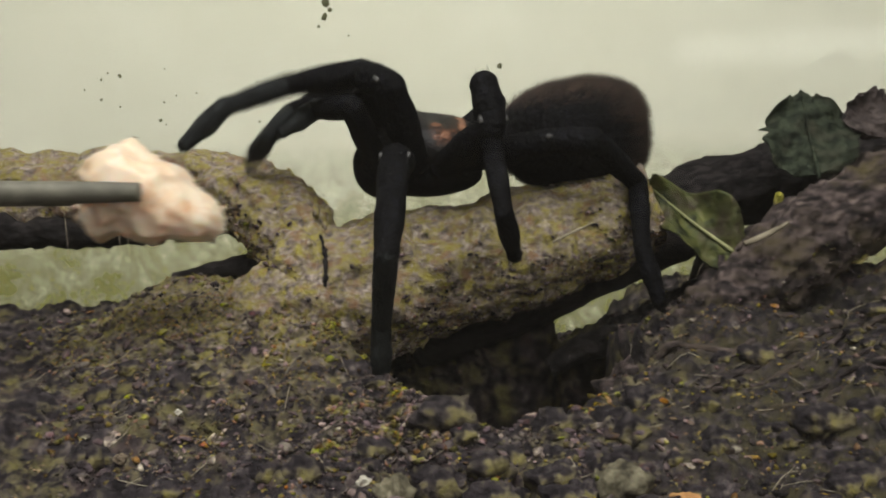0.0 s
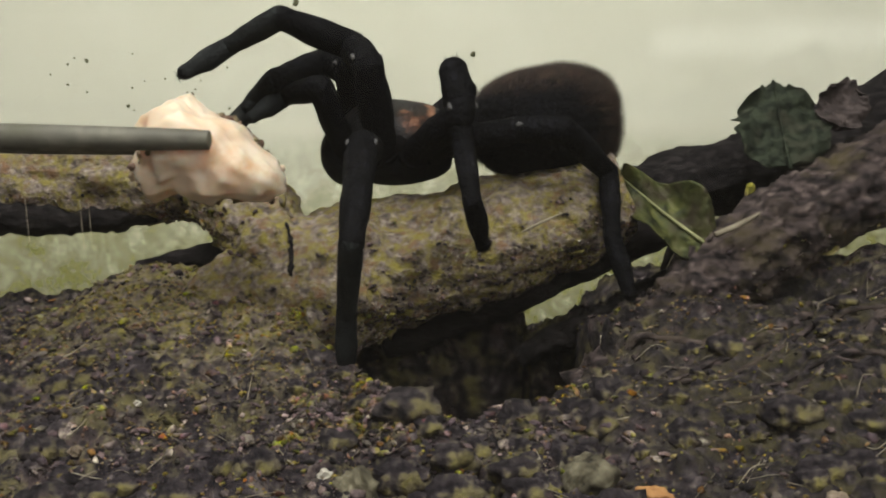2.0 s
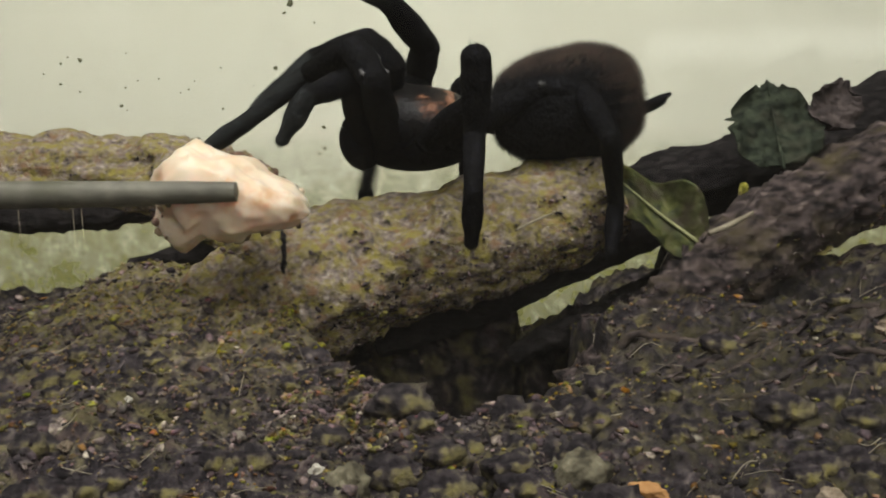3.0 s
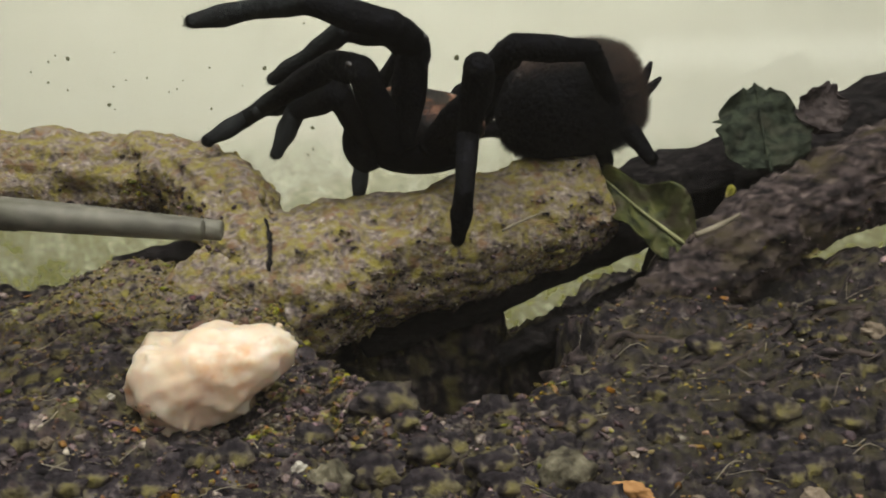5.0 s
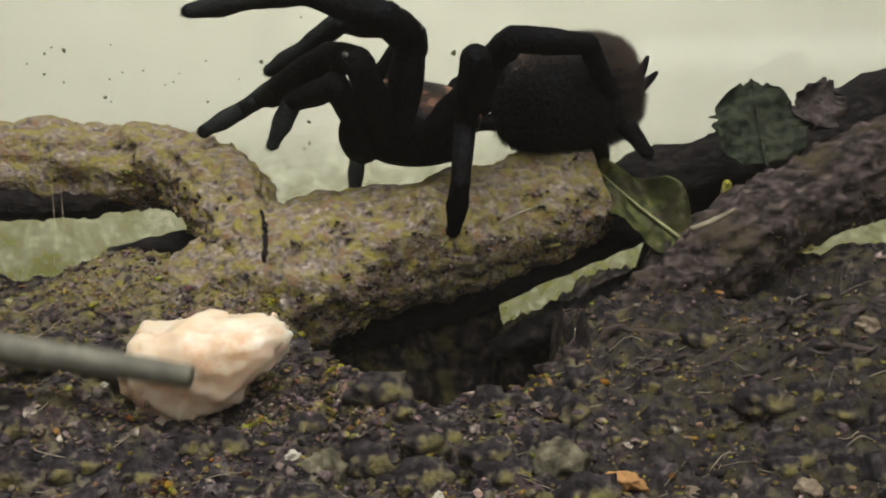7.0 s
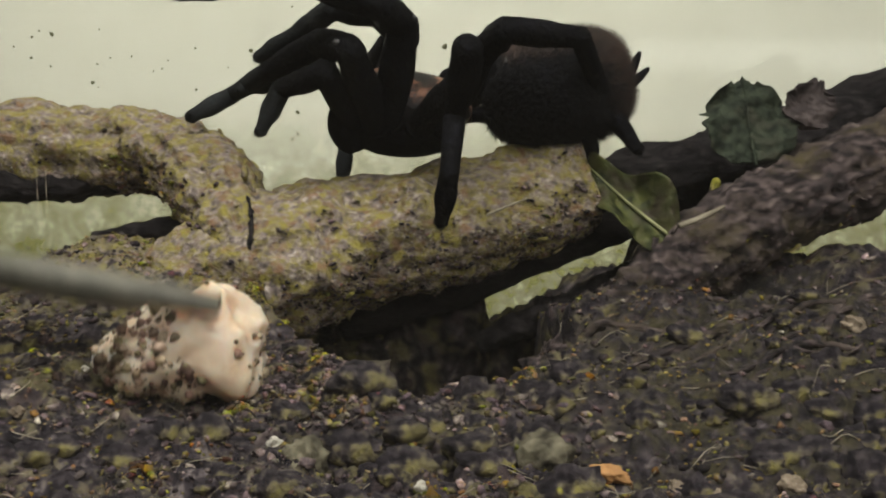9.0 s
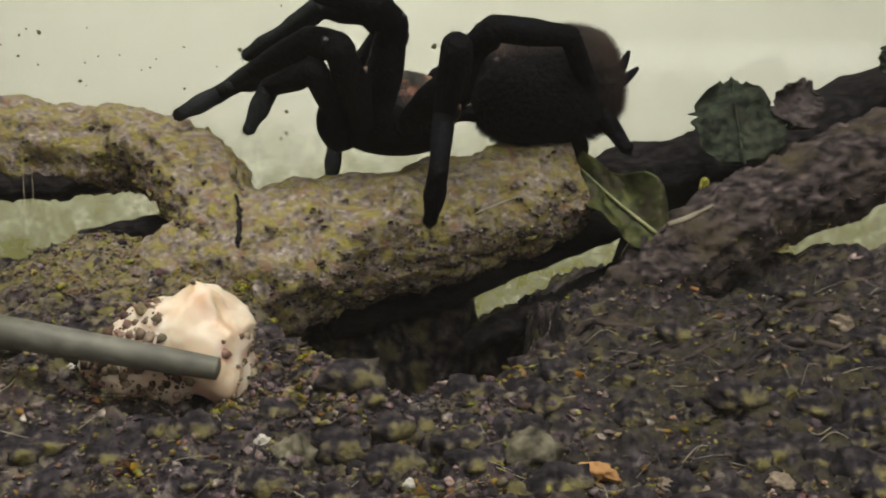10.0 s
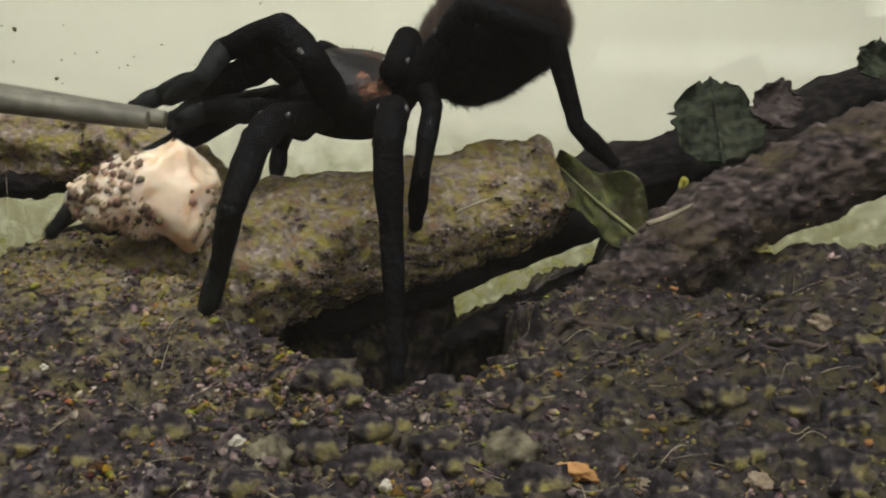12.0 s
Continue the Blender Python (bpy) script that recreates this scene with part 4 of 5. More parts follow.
stance("N2",
       wait=((-12.7, -16.4, 32.0), (-18.1, -9.9, 33.2), (-28.3, -0.8, 28.3), (-36.5, 9.8, 24.3), (-42.5, 2.9, 20.3)),
       rear=((-11.4, -17.9, 31.5), (-13.8, -12.1, 37.2), (-18.5, -25.8, 35.6), (-25.3, -14.1, 32.1), (-26.6, -23.0, 27.9)),
       strike=((-17.6, -19.4, 27.9), (-22.9, -13.3, 30.7), (-23.4, -27.7, 28.9), (-29, -14.9, 27.6), (-29.8, -24.1, 23.7)),
       seize=((-21.5, -18.3, 22.8), (-27.8, -12.6, 22.1), (-28.4, -26.0, 16.5), (-28.3, -39.3, 12.1), (-32.4, -31.4, 7.6)),
       hold=((-18.4, -19.2, 20.2), (-20.5, -26.8, 16.9), (-22.2, -38.2, 8.2), (-25.5, -29.4, -2.2), (-28.6, -26.6, -11.3)))
stance("N3",
       crouch=((0.4, -15.2, 25.7), (-0.9, -11.6, 32.7), (0.5, -15.5, 20.4), (1.8, -26.1, 12.1), (3.4, -21.5, 4.6)),
       watch=((0.4, -15.2, 25.7), (-0.9, -11.6, 32.7), (0.5, -15.5, 20.4), (1.8, -26.1, 12.1), (3.4, -21.5, 4.6)),
       turn=((2.9, -16.1, 26.9), (3.2, -20.6, 33.6), (3.4, -14.2, 22.2), (2.8, -24.7, 13.8), (3.3, -22.4, 5.1)),
       reach=((3.2, -16.2, 26.1), (3.1, -16.7, 34.1), (3.1, -17.1, 21.1), (3, -28.1, 13.3), (3, -24.7, 4.9)),
       settle=((3.9, -16.5, 26.5), (4.2, -21.3, 33.0), (3.7, -14.5, 21.9), (2.8, -25.0, 13.5), (2.2, -21.9, 5.0)))
stance("N3",
       wait=((6.0, -15.9, 27.8), (5.9, -22.5, 32.3), (4.4, -15.2, 21.7), (3.6, -25.8, 13.2), (2.6, -21.8, 5.2)),
       rear=((4.1, -13.8, 22.4), (5.2, -6.8, 18.6), (4.3, -18.7, 13.4), (4.0, -6.6, 7.4), (3.8, -14.7, 3.4)),
       strike=((0.3, -16.4, 21.7), (-0.7, -23.5, 18.1), (-0.3, -11.9, 12.4), (0.6, -24.8, 8.7), (1.1, -16.5, 5.3)),
       seize=((-0.9, -17.9, 21.8), (-1.8, -11.2, 17.6), (-0.5, -19.2, 7.5), (2.0, -30.2, -0.0), (3.6, -25.8, -7.7)),
       hold=((-0.3, -17.9, 22.1), (-1, -23.9, 16.9), (-0.1, -25.5, 4), (0.9, -28.2, -9.2), (1.4, -30.7, -17.9)))
stance("N4",
       crouch=((10.2, -9.0, 22.5), (17.6, -12.1, 22.4), (25.9, -4.1, 14.5), (24.9, -15.9, 4.6), (27.4, -18.2, -4.3)),
       watch=((10.2, -9.0, 22.5), (17.6, -12.1, 22.4), (25.9, -4.1, 14.5), (24.9, -15.9, 4.6), (27.4, -18.2, -4.3)),
       turn=((12.2, -4.1, 28.4), (20, -5.1, 29.4), (25.6, -14, 20.1), (28.1, -6.9, 6.6), (27.1, -8.4, -2.8)),
       reach=((13, -4.3, 28.8), (20.9, -5.2, 29.6), (25.5, -14.5, 20.1), (28, -7.3, 6.6), (27, -8.9, -2.7)),
       settle=((14.7, -4.3, 28.4), (22.6, -3.2, 27.7), (25.5, -15.5, 21.6), (28.1, -3.8, 11.8), (26.5, -10.8, 5.6)))
stance("N4",
       wait=((9.5, -11.2, 33.1), (12.1, -18.4, 35.4), (24.7, -12.3, 35.0), (30.9, -3.0, 24.3), (36.5, -4.6, 16.8)),
       rear=((7.7, -5.2, 35.0), (12.0, -10.3, 39.3), (25.8, -12.2, 37.5), (29.6, -17.2, 23.3), (34.6, -14.7, 15.6)),
       strike=((3.6, -12.6, 31.9), (6.8, -17.4, 37.5), (20.6, -19.2, 35.7), (27.9, -20.4, 22.1), (34.3, -20.2, 15.1)),
       seize=((8.1, -3.4, 34.5), (12.5, -7.9, 39.4), (26.2, -9.7, 36.9), (29.9, -12.3, 22.0), (34.5, -17.3, 15.4)),
       hold=((7.7, -9.4, 33.6), (11.4, -14.3, 38.7), (24.9, -14, 35), (29.9, -12.3, 20.5), (36.8, -9.6, 14.5)))
stance("F1",
       crouch=((-21.2, -4.0, 31.2), (-26.1, 2.5, 31.9), (-37.5, 8.8, 28.6), (-40.3, -2.2, 24.2), (-45.0, 3.7, 19.3)),
       watch=((-19.4, -1.6, 33.4), (-23.7, 5.2, 35.2), (-32.1, -4.7, 31.6), (-39.1, 3.7, 26.2), (-41.3, -3.9, 21.9)),
       turn=((-13.3, -5.6, 31.9), (-16.9, 0.3, 36.4), (-27.7, 8.1, 35.3), (-31.7, -2.9, 31.9), (-34.5, 4.4, 27.4)),
       reach=((-12.5, -3, 33.9), (-18.3, 1.2, 38), (-29.1, 8.3, 34.7), (-34.4, -1, 28.9), (-39.9, 2, 22.4)),
       settle=((-9.5, -3.7, 33.1), (-12.3, 2.6, 37.5), (-22.6, 11.0, 35.9), (-27.7, 1.3, 30.5), (-31.7, -5.7, 26.6)))
stance("F1",
       wait=((-4.4, 10.6, 36.1), (-9.4, 5.0, 39.6), (-16.5, -6.3, 39.0), (-24.5, 1.7, 34.4), (-30.9, 7.2, 31.3)),
       rear=((-12.9, -5.6, 33.2), (-16.8, -0.5, 38.2), (-25.1, 9.9, 36.4), (-29.0, -0.4, 31.0), (-33.3, 7.0, 28.3)),
       strike=((-24.7, -1.3, 35.3), (-29.6, 5.2, 36.1), (-36.2, -6.4, 34.5), (-47, -0.9, 33.5), (-55.1, -3.3, 30.4)),
       seize=((-17.9, -8.4, 27.9), (-24.3, -3.2, 27.9), (-34.1, 5.7, 25.8), (-40.9, 15.8, 25.0), (-43.1, 7.1, 23.8)),
       hold=((-20.9, -7.0, 29.6), (-27.8, -3.7, 26.5), (-37.8, 5.1, 25.4), (-44.7, 14.9, 23.2), (-47.1, 6.5, 21.0)))
stance("F2",
       crouch=((-18.8, 20.2, 29.6), (-19.3, 13, 25.2), (-21.4, 25.5, 18.2), (-20.7, 12.5, 13.3), (-21.8, 21.3, 8.7)),
       watch=((-18.8, 20.2, 29.6), (-19.3, 13, 25.2), (-21.4, 25.5, 18.2), (-20.7, 12.5, 13.3), (-21.8, 21.3, 8.7)),
       turn=((-5, 16.1, 34.2), (-8.7, 9.7, 38.4), (-14.7, 15.8, 26.8), (-17.1, 23.7, 15.5), (-16.9, 17.4, 7.7)),
       reach=((-5.1, 17.3, 34.2), (-8.7, 10.9, 38.5), (-14.8, 16.9, 26.8), (-17.1, 24.7, 15.4), (-16.9, 18.4, 7.6)),
       settle=((-11.9, 24.9, 26.1), (-12.5, 16.5, 27.3), (-15.5, 28.1, 19.1), (-16.6, 15.6, 13.0), (-18.9, 23.0, 6.7)))
stance("F2",
       wait=((-5.3, 20.2, 33.0), (-7.5, 12.2, 34.8), (-14.4, 20.6, 25.3), (-16.9, 29.4, 14.7), (-17.1, 22.4, 7.6)),
       rear=((-18.8, 24.9, 28.5), (-22.4, 17.2, 29.1), (-29.3, 28.2, 22.6), (-29.6, 15.8, 15.9), (-32, 24.3, 11.1)),
       strike=((-30.1, 16, 24.9), (-36.5, 16, 19.3), (-48.3, 20.5, 12.2), (-60.6, 24.8, 7), (-69.4, 27.5, 3.1)),
       seize=((-8.6, -6.4, 31.5), (-10.4, 0.8, 35.7), (-16.3, 11.2, 27.5), (-21.1, 0.4, 20.1), (-24.9, 3.3, 11.3)),
       hold=((-21.5, -3.6, 22.3), (-28.1, 1.5, 21.1), (-38.3, -6.5, 14.5), (-49.7, -10.6, 7.6), (-56.5, -10.8, 0.2)))
stance("F3",
       crouch=((0.3, 18.4, 28.2), (0.8, 10.5, 29.2), (1.3, 20, 20.4), (1.7, 7.9, 14.4), (2.1, 15.1, 8.9)),
       watch=((0.3, 18.4, 28.2), (0.8, 10.5, 29.2), (1.3, 20, 20.4), (1.7, 7.9, 14.4), (2.1, 15.1, 8.9)),
       turn=((0.3, 19.7, 28.2), (0.8, 11.8, 29.2), (1.3, 21.3, 20.3), (1.7, 9.2, 14.3), (2.1, 16.4, 8.8)),
       reach=((0.3, 20.5, 28.2), (0.9, 12.6, 29.2), (1.4, 22.1, 20.3), (1.7, 10, 14.2), (2.1, 17.2, 8.7)),
       settle=((2.9, 19.4, 27.9), (3.3, 11.7, 29.9), (3.2, 20.2, 20.1), (3, 8.2, 14.1), (3.4, 15.3, 8.6)))
stance("F3",
       wait=((3.7, 21.8, 26.4), (4.1, 14.0, 28.2), (4.5, 23.2, 19.0), (4.5, 10.6, 14.0), (4.7, 17.8, 8.6)),
       rear=((0.8, 21.0, 23.5), (1.2, 13.3, 21.3), (0.6, 25.5, 16.7), (1.4, 12.2, 14.4), (2.3, 20.8, 11.8)),
       strike=((-24.1, 11.3, 19.8), (-23.6, 4.4, 15.8), (-25.4, 15.3, 9), (-23.9, 3.6, 2.5), (-24.6, 9.2, -4.5)),
       seize=((-21.2, 7.5, 21.4), (-27.3, 10.6, 17.2), (-28.7, 23, 13.7), (-26.5, 9.9, 10.9), (-27.3, 18.5, 8.3)),
       hold=((-11.7, 22.4, 30.8), (-14.2, 14.9, 32.2), (-17.7, 6.4, 23.0), (-22.1, 15.5, 14.1), (-22.0, 8.8, 8.0)))
stance("F4",
       crouch=((12, 7.3, 24.5), (19.4, 9.5, 22.5), (26.2, 20.8, 17.7), (25.9, 5.7, 14.1), (28.1, 13.5, 9.2)),
       watch=((12, 7.3, 24.5), (19.4, 9.5, 22.5), (26.2, 20.8, 17.7), (25.9, 5.7, 14.1), (28.1, 13.5, 9.2)),
       turn=((12.4, 7.1, 24.6), (19.5, 10.1, 22.5), (26.3, 21.3, 17.7), (25.9, 6.3, 14.1), (28.1, 14.1, 9.2)),
       reach=((13.2, 11.7, 24.7), (20, 15.2, 22.4), (27, 26.3, 17.5), (26.6, 11.3, 13.8), (28.9, 19, 8.7)),
       settle=((12, 6.5, 30.3), (19.9, 5.6, 30.7), (28.1, 15.2, 24.6), (28, 0.9, 18.6), (31, 8, 13)))
stance("F4",
       wait=((12.4, -0.4, 30.3), (20.0, 2.1, 30.3), (27.9, 12.5, 25.2), (28.2, -1.8, 19.3), (30.5, 5.5, 13.8)),
       rear=((8.2, -1.8, 26.5), (13.6, 4.0, 25.3), (9.1, 15.9, 19.4), (6.2, 1.5, 14.4), (5.5, 10.3, 10.8)),
       strike=((8.7, 14.6, 26.6), (7, 7.6, 23.2), (6, 20.4, 17.8), (4.3, 6.8, 10.6), (3.1, 3, 2)),
       seize=((-1.1, -7.3, 29.2), (0.6, -1.4, 34.3), (5.7, 1.3, 21.6), (3.7, -9.3, 10.4), (3.3, -15.7, 3.4)),
       hold=((-0.2, -7.4, 29.1), (1.7, -1.6, 34.3), (6.1, -8.2, 22.7), (4.3, -19.2, 12.0), (3.7, -15.0, 3.5)))
stance("NP",
       crouch=((-23.2, -12.7, 29.3), (-31.0, -3.6, 29.0), (-36.4, -8.2, 25.3)),
       watch=((-23.2, -11.5, 30.2), (-30.6, -2.2, 28.9), (-35.9, -7.1, 25.4)),
       turn=((-19.6, -13.8, 30.2), (-27.6, -5, 28.6), (-30.5, -11.7, 25.2)),
       reach=((-17.8, -9.8, 33.2), (-23.5, -19, 28.1), (-27.8, -18.2, 21.3)),
       settle=((-16.1, -16.0, 26.9), (-20.6, -26.9, 28.7), (-25.4, -28.0, 22.3)))
stance("NP",
       wait=((-16.8, -14.1, 28.1), (-25.1, -5.9, 25.4), (-28.5, -6.8, 18.2)),
       rear=((-17.1, -14.1, 30.2), (-24.0, -4.3, 30.0), (-24.7, -10.5, 25.1)),
       strike=((-23.6, -14.8, 27), (-28, -4.8, 32), (-32.4, -5.5, 25.4)),
       seize=((-23.3, -14.6, 24), (-31.2, -5.6, 23.9), (-34.7, -11.6, 19.9)),
       hold=((-24, -14, 21.2), (-32, -5.1, 20.9), (-36.3, -11.3, 18.4)))
stance("FP",
       crouch=((-26.1, 12.5, 29.9), (-31.3, 1.7, 29.5), (-36.3, -3.6, 26.1)),
       watch=((-25.8, 11.4, 30.7), (-30.5, 0.4, 30.7), (-37.5, -1.1, 27.1)),
       turn=((-22.6, 12.6, 32.3), (-28.7, 2.5, 30.1), (-33.9, 7.5, 26.6)),
       reach=((-19.2, 4.9, 34.7), (-25.6, -3.8, 29.6), (-29.7, -4.7, 22.8)),
       settle=((-17.2, 5.3, 34.4), (-25.4, -1.7, 29.1), (-29.3, -2.5, 22.2)))
stance("FP",
       wait=((-19.8, 14.0, 30.1), (-26.0, 4.1, 27.4), (-33.7, 3.7, 25.4)),
       rear=((-19.6, 17.6, 31.9), (-24.6, 6.9, 29.6), (-27.6, 0.3, 26.2)),
       strike=((-28.1, 16.1, 29.7), (-29.6, 5, 34), (-34, 4.4, 27.4)),
       seize=((-27.7, 16.2, 26.2), (-33.3, 5.6, 25.5), (-37.2, 0.1, 21.2)),
       hold=((-28.2, 14.6, 22.7), (-33.7, 3.9, 22.3), (-40.4, 7.2, 19.6)))

BODY_ROWS = [
    # seconds, centre of the carapace, its roll, pitch and heading, the abdomen's own pitch
    (0, (-11.3, 2, 20.9), (0, 0, 8), -4),
    (2.25, (-11.3, 2, 20.9), (0, 0, 8), -4),
    (2.5, (-8.2, 2, 23.3), (0, 0, 6), -7),
    (2.8, (-7.0, 2, 23.2), (0, 0, 5), -7),
    (3.2, (-6.2, 2, 22.9), (0, 0, 3), -8),
    (4.6, (-3.8, 2, 22.4), (0, 0, 3), -13),
    (10.5, (-3.8, 2, 22.4), (0, 0, 3), -13),
    (10.8, (-10.4, 2, 26.3), (5, -3, 3), -26),
    (11.2, (-11.0, 2, 25.2), (10, -6, 3), -30),
    (11.5, (-8.6, 2, 24.6), (20, -4, 5), -40),
    (12, (-7.3, 2, 25.2), (22, -4, 6), -38),
]
SPINNERET_ROWS = [(0.0, (125, 6)), (2.25, (125, 6)), (2.5, (-20, 6)), (3.2, (-5, 6)), (4.6, (-34, 18)), (10.8, (-34, 18)), (11.2, (-52, 10)), (12.0, (-52, 10))]


# ---- the food and the tongs ----
def meat():
    v, f = ICO[5]
    out = []
    for p in v:
        r = 1 + 0.24 * fbm(p, 0.9, 3, 4.0) + 0.10 * fbm(p, 2.4, 3, 8.0) + 0.035 * fbm(p, 6.5, 3, 2.0)
        x, y, z = p * r * np.array((11.6, 6.6, 7.4))
        # a lobe that hangs at one end, a notch beside it, and a flap on top
        z -= 2.2 * math.exp(-((x + 6.0) / 3.2) ** 2) * smooth(1, -5, z)
        z += 1.5 * math.exp(-((x + 1.8) / 2.2) ** 2) * smooth(0, -6, z)
        z *= 1 - 0.012 * (x - 2)
        z += 1.8 * math.exp(-((x + 7) / 2.4) ** 2) * smooth(1, 5, z)
        out.append((x, y, z))
    ob = thing("meat_chunk", "pale pink wet meat chunk with soil stuck on one side", "meat")
    part("flesh", mesh_of("flesh", out, f, MEAT), ob)
    rng = random.Random(12)
    base, bf = ICO[1]
    vs, fs = [], []
    while len(vs) < 400:
        p = Vector(out[rng.randrange(len(out))])
        if not (p.y > 0.5 and p.x > -1.5) and rng.random() > 0.02 * (p.y > 1) + 0.4 * (p.x < -6.5 and p.z < 0):
            continue
        r = 0.16 * (0.95 / 0.16) ** (rng.random() ** 1.6)
        fs.append(np.array(bf) + len(vs) * len(base))
        vs.append(base * (1 + np.array([rng.uniform(-0.3, 0.3) for _ in range(len(base))])[:, None]) * r + np.array(p))
    part("stuck_soil", mesh_of("stuck_soil", np.concatenate(vs), np.concatenate(fs), GRIT), ob, "soil grains stuck to the meat")["kind"] = "stuff"
    return ob


def tongs():
    ob = thing("feeding_tongs", "dull grey metal feeding tongs with rounded tips", "tongs")
    for y, z, name in ((0, 0, "near arm"), (11, -3.0, "far arm")):
        rows = [(-190, y * 1.6, z, 2.6), (-120, y * 1.4, z, 2.4), (-40, y * 1.15, z, 2.1), (-14, y * 1.05, z, 1.8), (-1.6, y, z, 1.5), (-0.5, y, z, 1.35), (-0.1, y, z, 0.8)]
        part("arm", mesh_of("arm", *tube(rows, 40, 20, 0.03, 0.2, y + 1.0), STEEL), ob)
    return ob


FOOD = meat()
TONGS = tongs()
FOOD_ROWS = [
    # seconds, place, turn
    (0, (-54.6, -26, 15.6), (0, 25, 0)),
    (0.2, (-49, -26, 15.3), (0, 25, 0)),
    (0.4, (-47.9, -26, 17.7), (0, 25, 0)),
    (0.6, (-45.3, -26, 18.4), (0, 25, 0)),
    (1, (-43.8, -26, 18.2), (0, 25, 0)),
    (1.5, (-40.7, -26, 19.1), (0, 25, 0)),
    (2, (-39.2, -26, 19.6), (0, 25, 0)),
    (2.2, (-37.6, -26, 21.3), (0, 27, 0)),
    (2.5, (-35.1, -26, 21.1), (0, 30, 0)),
    (2.7, (-34.1, -26, 17.9), (0, 25, 0)),
    (2.8, (-34.1, -26, 15.8), (0, 22, 0)),
    (3, (-35.4, -26, 12.8), (0, 12, 0)),
    (3.2, (-35.6, -26, 12.8), (0, 10, 0)),
    (4.2, (-35.1, -28, 12.5), (0, 8, 0)),
    (4.6, (-36.1, -34, 2.3), (0, -5, 0)),
    (4.8, (-35.5, -42, -3.3), (0, -30, 0)),
    (4.95, (-31.9, -46, -10.2), (0, -18, 0)),
    (7.2, (-31.9, -46, -10.2), (0, -18, 0)),
    (7.5, (-31.9, -45, -7.6), (0, -14, 60)),
    (7.9, (-32, -43, -5), (0, -2, 125)),
    (8.4, (-32, -42, -4), (0, 12, 172)),
    (8.8, (-31.9, -42, -4.4), (0, 16, 180)),
    (8.9, (-31.9, -43, -6.2), (0, 16, 180)),
    (9, (-31.9, -46, -9.8), (0, 17, 180)),
    (9.1, (-31.9, -46, -10.2), (0, 18, 180)),
    (10.2, (-31.9, -46, -10.2), (0, 18, 180)),
    (10.3, (-31.6, -45, -9.6), (0, 16, 180)),
    (10.4, (-30.0, -41, -5.5), (0, 10, 180)),
    (10.5, (-29.5, -36, 0.2), (0, 6, 180)),
    (10.6, (-29.5, -28, 5.9), (0, 10, 178)),
    (10.7, (-28.8, -22, 11.2), (0, 10, 180)),
    (10.8, (-24.6, -22, 15.8), (0, 10, 180)),
    (11, (-28.0, -22, 15.4), (0, 10, 180)),
    (11.2, (-30.9, -18, 14.7), (0, 10, 180)),
    (11.5, (-35.7, -15, 11.2), (0, 10, 180)),
    (12, (-38.8, -18, 7.6), (0, 10, 180)),
]
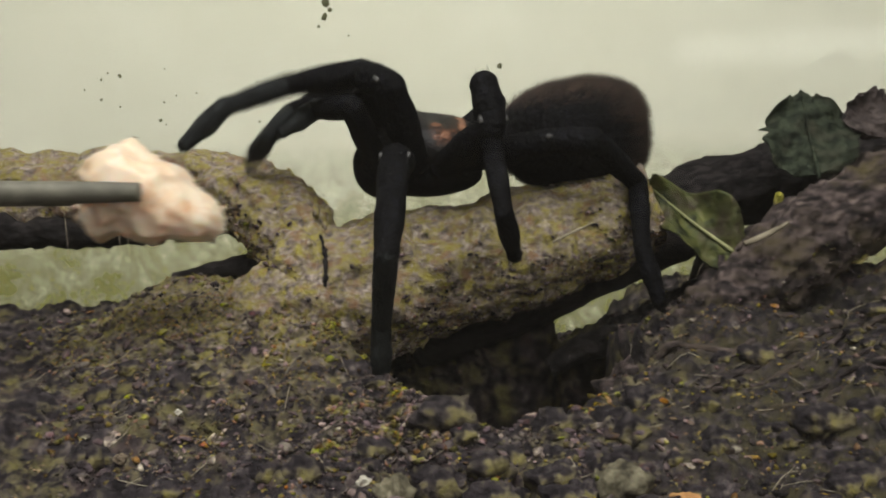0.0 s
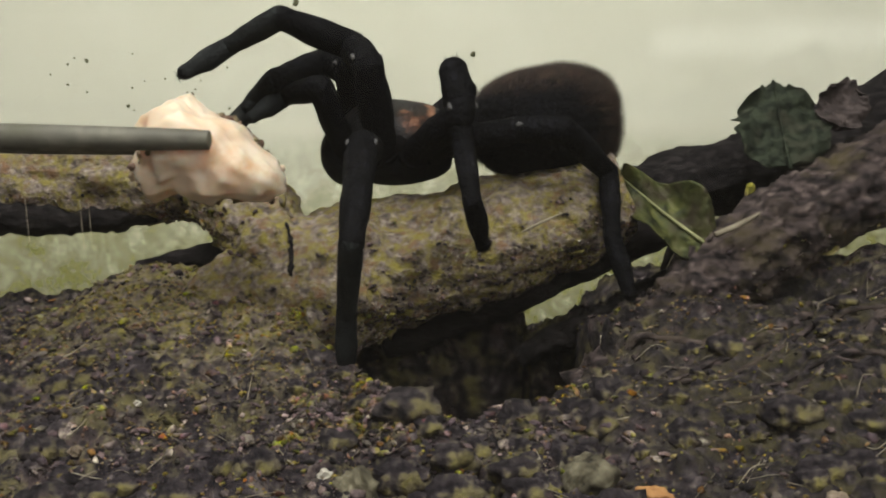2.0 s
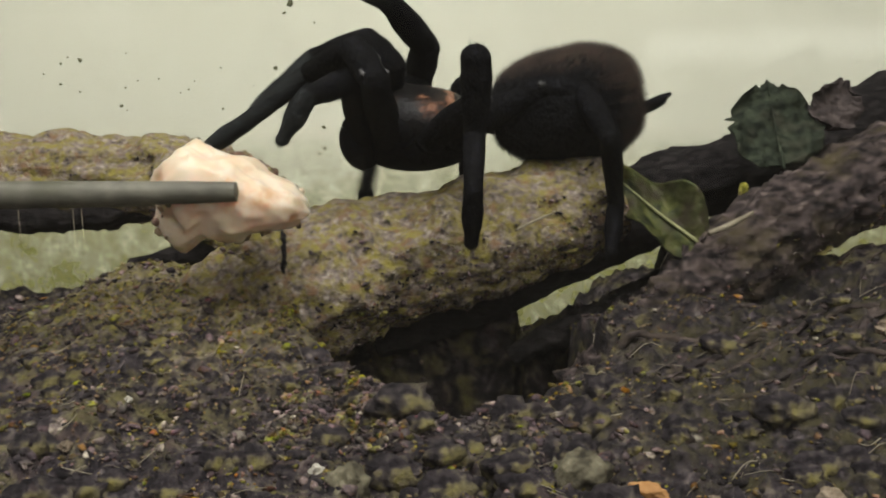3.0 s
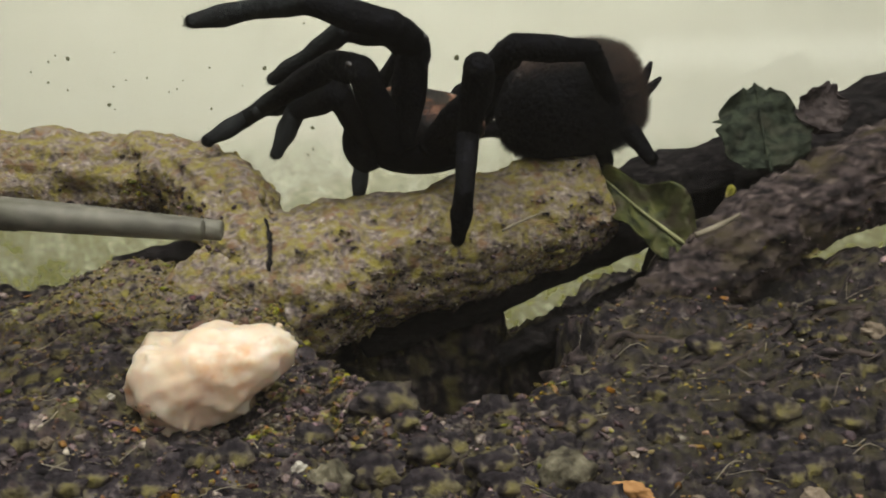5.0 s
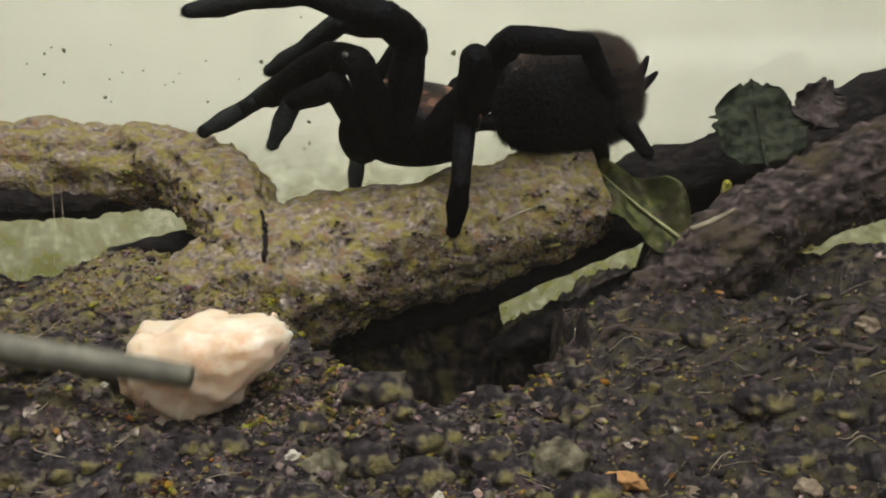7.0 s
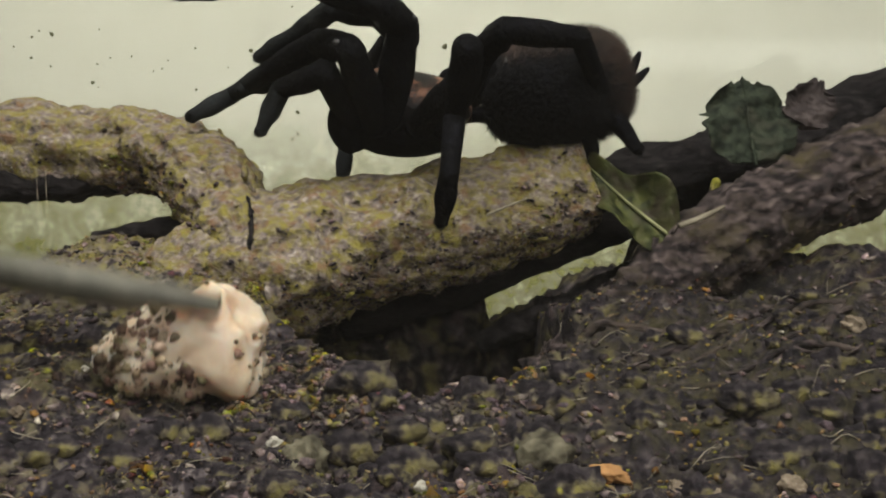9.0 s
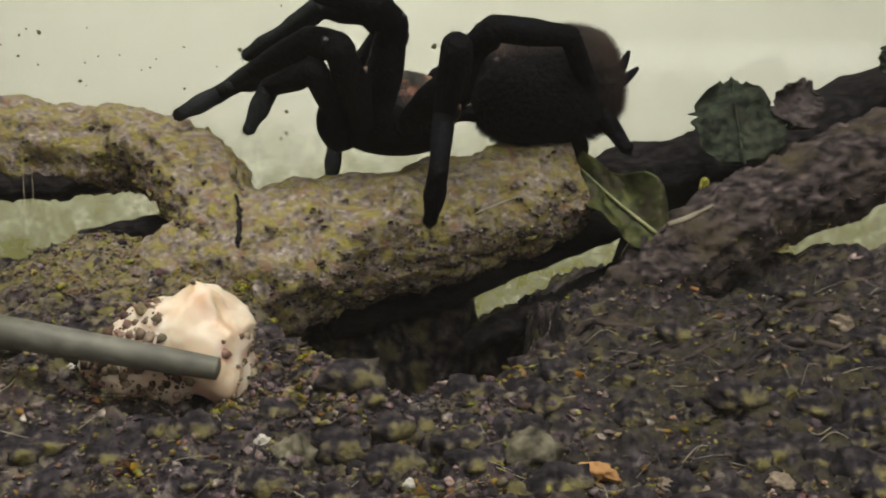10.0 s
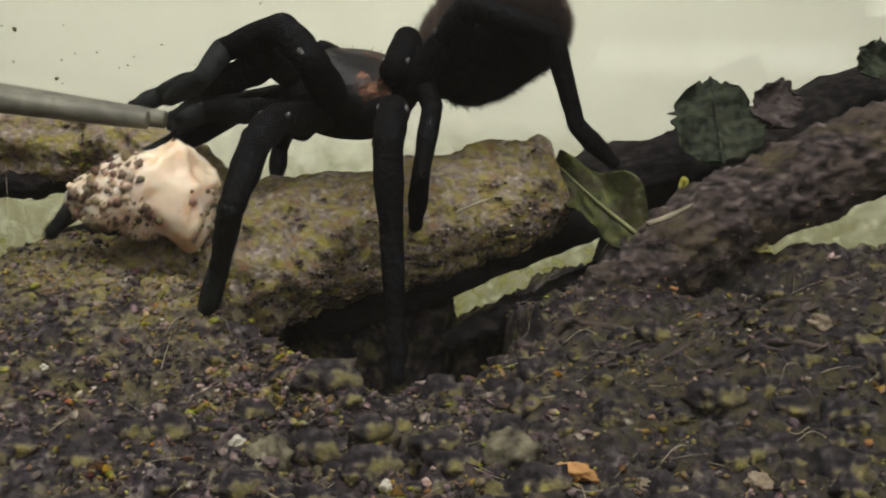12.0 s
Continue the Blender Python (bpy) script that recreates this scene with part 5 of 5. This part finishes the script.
TONG_ROWS = [
    # seconds, place of the near tip, turn
    (0, (-53, -33, 17.5), (8, 1, 0)),
    (0.2, (-47.5, -33, 16.9), (8, 1, 0)),
    (0.4, (-45.7, -33, 19.2), (8, 1, 0)),
    (0.6, (-44.1, -33, 20), (8, 1, 0)),
    (1, (-41.9, -33, 20.2), (8, 1, 0)),
    (1.5, (-38.2, -33, 22.1), (8, 2, 0)),
    (2, (-36.4, -33, 22.7), (8, 2, 0)),
    (2.2, (-34.9, -33, 24.2), (8, 2, 0)),
    (2.5, (-32.1, -33, 24.4), (8, 3, 0)),
    (2.7, (-31.6, -33, 20.7), (8, 2, 0)),
    (2.8, (-32.1, -33, 17.7), (8, 1, 0)),
    (3, (-31.8, -33, 14.4), (8, 0, 0)),
    (3.2, (-31.4, -33, 14.2), (8, 0, 0)),
    (4.3, (-30.8, -33, 13.5), (8, 2, 0)),
    (4.6, (-29.9, -39, 8.8), (8, 4, 0)),
    (4.8, (-28.1, -43, 8.5), (8, 4, 0)),
    (5, (-31.4, -47, 10), (8, 5, 0)),
    (5.2, (-28.8, -49, 7.4), (8, 6, 0)),
    (5.4, (-23.3, -51, 5.7), (8, 7, 0)),
    (5.5, (-22.2, -53, 2.6), (-5, 7, 0)),
    (5.6, (-24.1, -55, -1.3), (-5, 8, 0)),
    (5.8, (-28.5, -59, -14.3), (-5, 8, 0)),
    (6, (-25.1, -59, -14.5), (-5, 8, 0)),
    (6.2, (-25.7, -55, -8.5), (-5, 8, 0)),
    (6.5, (-27.9, -55, -11.5), (-5, 8, 0)),
    (6.8, (-31.1, -55, -11.8), (-5, 9, 0)),
    (7, (-30.9, -55, -9.4), (-5, 9, 0)),
    (7.2, (-29.1, -55, -4), (-5, 6, 0)),
    (7.8, (-27.8, -55, -9.7), (-5, 7, 0)),
    (8.5, (-29.5, -53, 2.4), (-5, 7, 0)),
    (8.8, (-28.9, -52, 5.3), (-5, 7, 0)),
    (8.9, (-27.6, -52, 2.5), (-5, 8, 0)),
    (9, (-25.5, -53, -2.4), (-5, 9, 0)),
    (9.1, (-25.3, -55, -9.2), (-5, 9, 0)),
    (9.2, (-25.8, -55, -12.5), (-5, 9, 0)),
    (9.5, (-24.2, -55, -11.1), (-5, 9, 0)),
    (10, (-23.7, -55, -10.5), (-5, 9, 0)),
    (10.3, (-26.9, -53, -9.7), (-5, 9, 0)),
    (10.4, (-26.6, -49, -2.6), (-5, 8, 0)),
    (10.5, (-27.6, -39, 5.5), (-5, 7, 0)),
    (10.6, (-28.5, -26, 15.8), (15, 7, 0)),
    (10.7, (-29.2, -20, 19.9), (15, 7, 0)),
    (10.8, (-27.5, -19, 26.8), (15, 9, 0)),
    (11, (-32.6, -19, 24.7), (15, 9, 0)),
    (11.2, (-32.4, -19, 25.5), (15, 9, 0)),
    (11.5, (-35.8, -19, 22.4), (15, 9, 0)),
    (12, (-38.1, -19, 19.3), (15, 6, 0)),
]


# ---- what moves ----
def aim(a, b):
    """The pose at a whose +x points to b."""
    d = Vector(b) - Vector(a)
    return Matrix.Translation(Vector(a) * MM) @ d.to_track_quat("X", "Z").to_matrix().to_4x4()


def blend(keys, t):
    """Eased values between rows of (seconds, values...)."""
    if t <= keys[0][0]:
        return np.array(keys[0][1], float)
    for (t0, a), (t1, b) in zip(keys, keys[1:]):
        if t <= t1:
            u = (t - t0) / (t1 - t0)
            u = u * u * (3 - 2 * u)
            return np.array(a, float) * (1 - u) + np.array(b, float) * u
    return np.array(keys[-1][1], float)


def motions():
    times = [0.0, 0.1, 0.2, 0.3, 0.4, 0.6, 1.0, 1.5, 2.0] + [2.2 + 0.1 * k for k in range(13)] + [3.7, 4.1, 4.6, 5.0, 7.0, 9.0, 10.2, 10.4] + \
            [10.5 + 0.1 * k for k in range(16)]
    body_keys = [(t, (*c, *turn)) for t, c, turn, tail in BODY_ROWS]
    tail_keys = [(t, (tail,)) for t, c, turn, tail in BODY_ROWS]
    rows = {k: [] for k in SPIDER}
    for t in times:
        m = mpose(*blend(body_keys, t))
        inv = m.inverted()
        rows["body"].append((t, m))
        for s in (-1, 1):
            lift, spread = blend(SPINNERET_ROWS, t)
            rows["spinneret_%d" % s].append((t, mpose(24.5, s * 1.3, -3.0, 0, lift + 0.8 * spread * s, 0.5 * spread * s)))
        rows["abdomen"].append((t, mpose(13.2, 0, 0.9, 0, *blend(tail_keys, t))))
        for leg, hip in HIP.items():
            goals = blend(STANCE[leg], t).reshape(-1, 3)
            at = Vector(m @ (Vector(hip) * MM)) / MM
            for seg, ln, goal in zip(SEGMENTS, LENGTH[leg[1]], goals):
                d = Vector(goal) - at
                to = at + d.normalized() * ln
                rows[leg + seg].append((t, inv @ aim(at, to)))
                at = to
        for side, s in (("NP", -1), ("FP", 1)):
            goals = blend(STANCE[side], t).reshape(-1, 3)
            at = Vector(m @ (Vector((-9.5, s * 4.6, -2.0)) * MM)) / MM
            for seg, ln, goal in zip(("femur", "tibia", "tarsus"), (14, 12, 8), goals):
                to = at + (Vector(goal) - at).normalized() * ln
                rows[side + seg].append((t, inv @ aim(at, to)))
                at = to
    for key, r in rows.items():
        walk(SPIDER[key], r)
    walk(FOOD, [(t, mpose(*c, *turn)) for t, c, turn in FOOD_ROWS])
    walk(TONGS, [(t, mpose(*c, *turn)) for t, c, turn in TONG_ROWS])


motions()
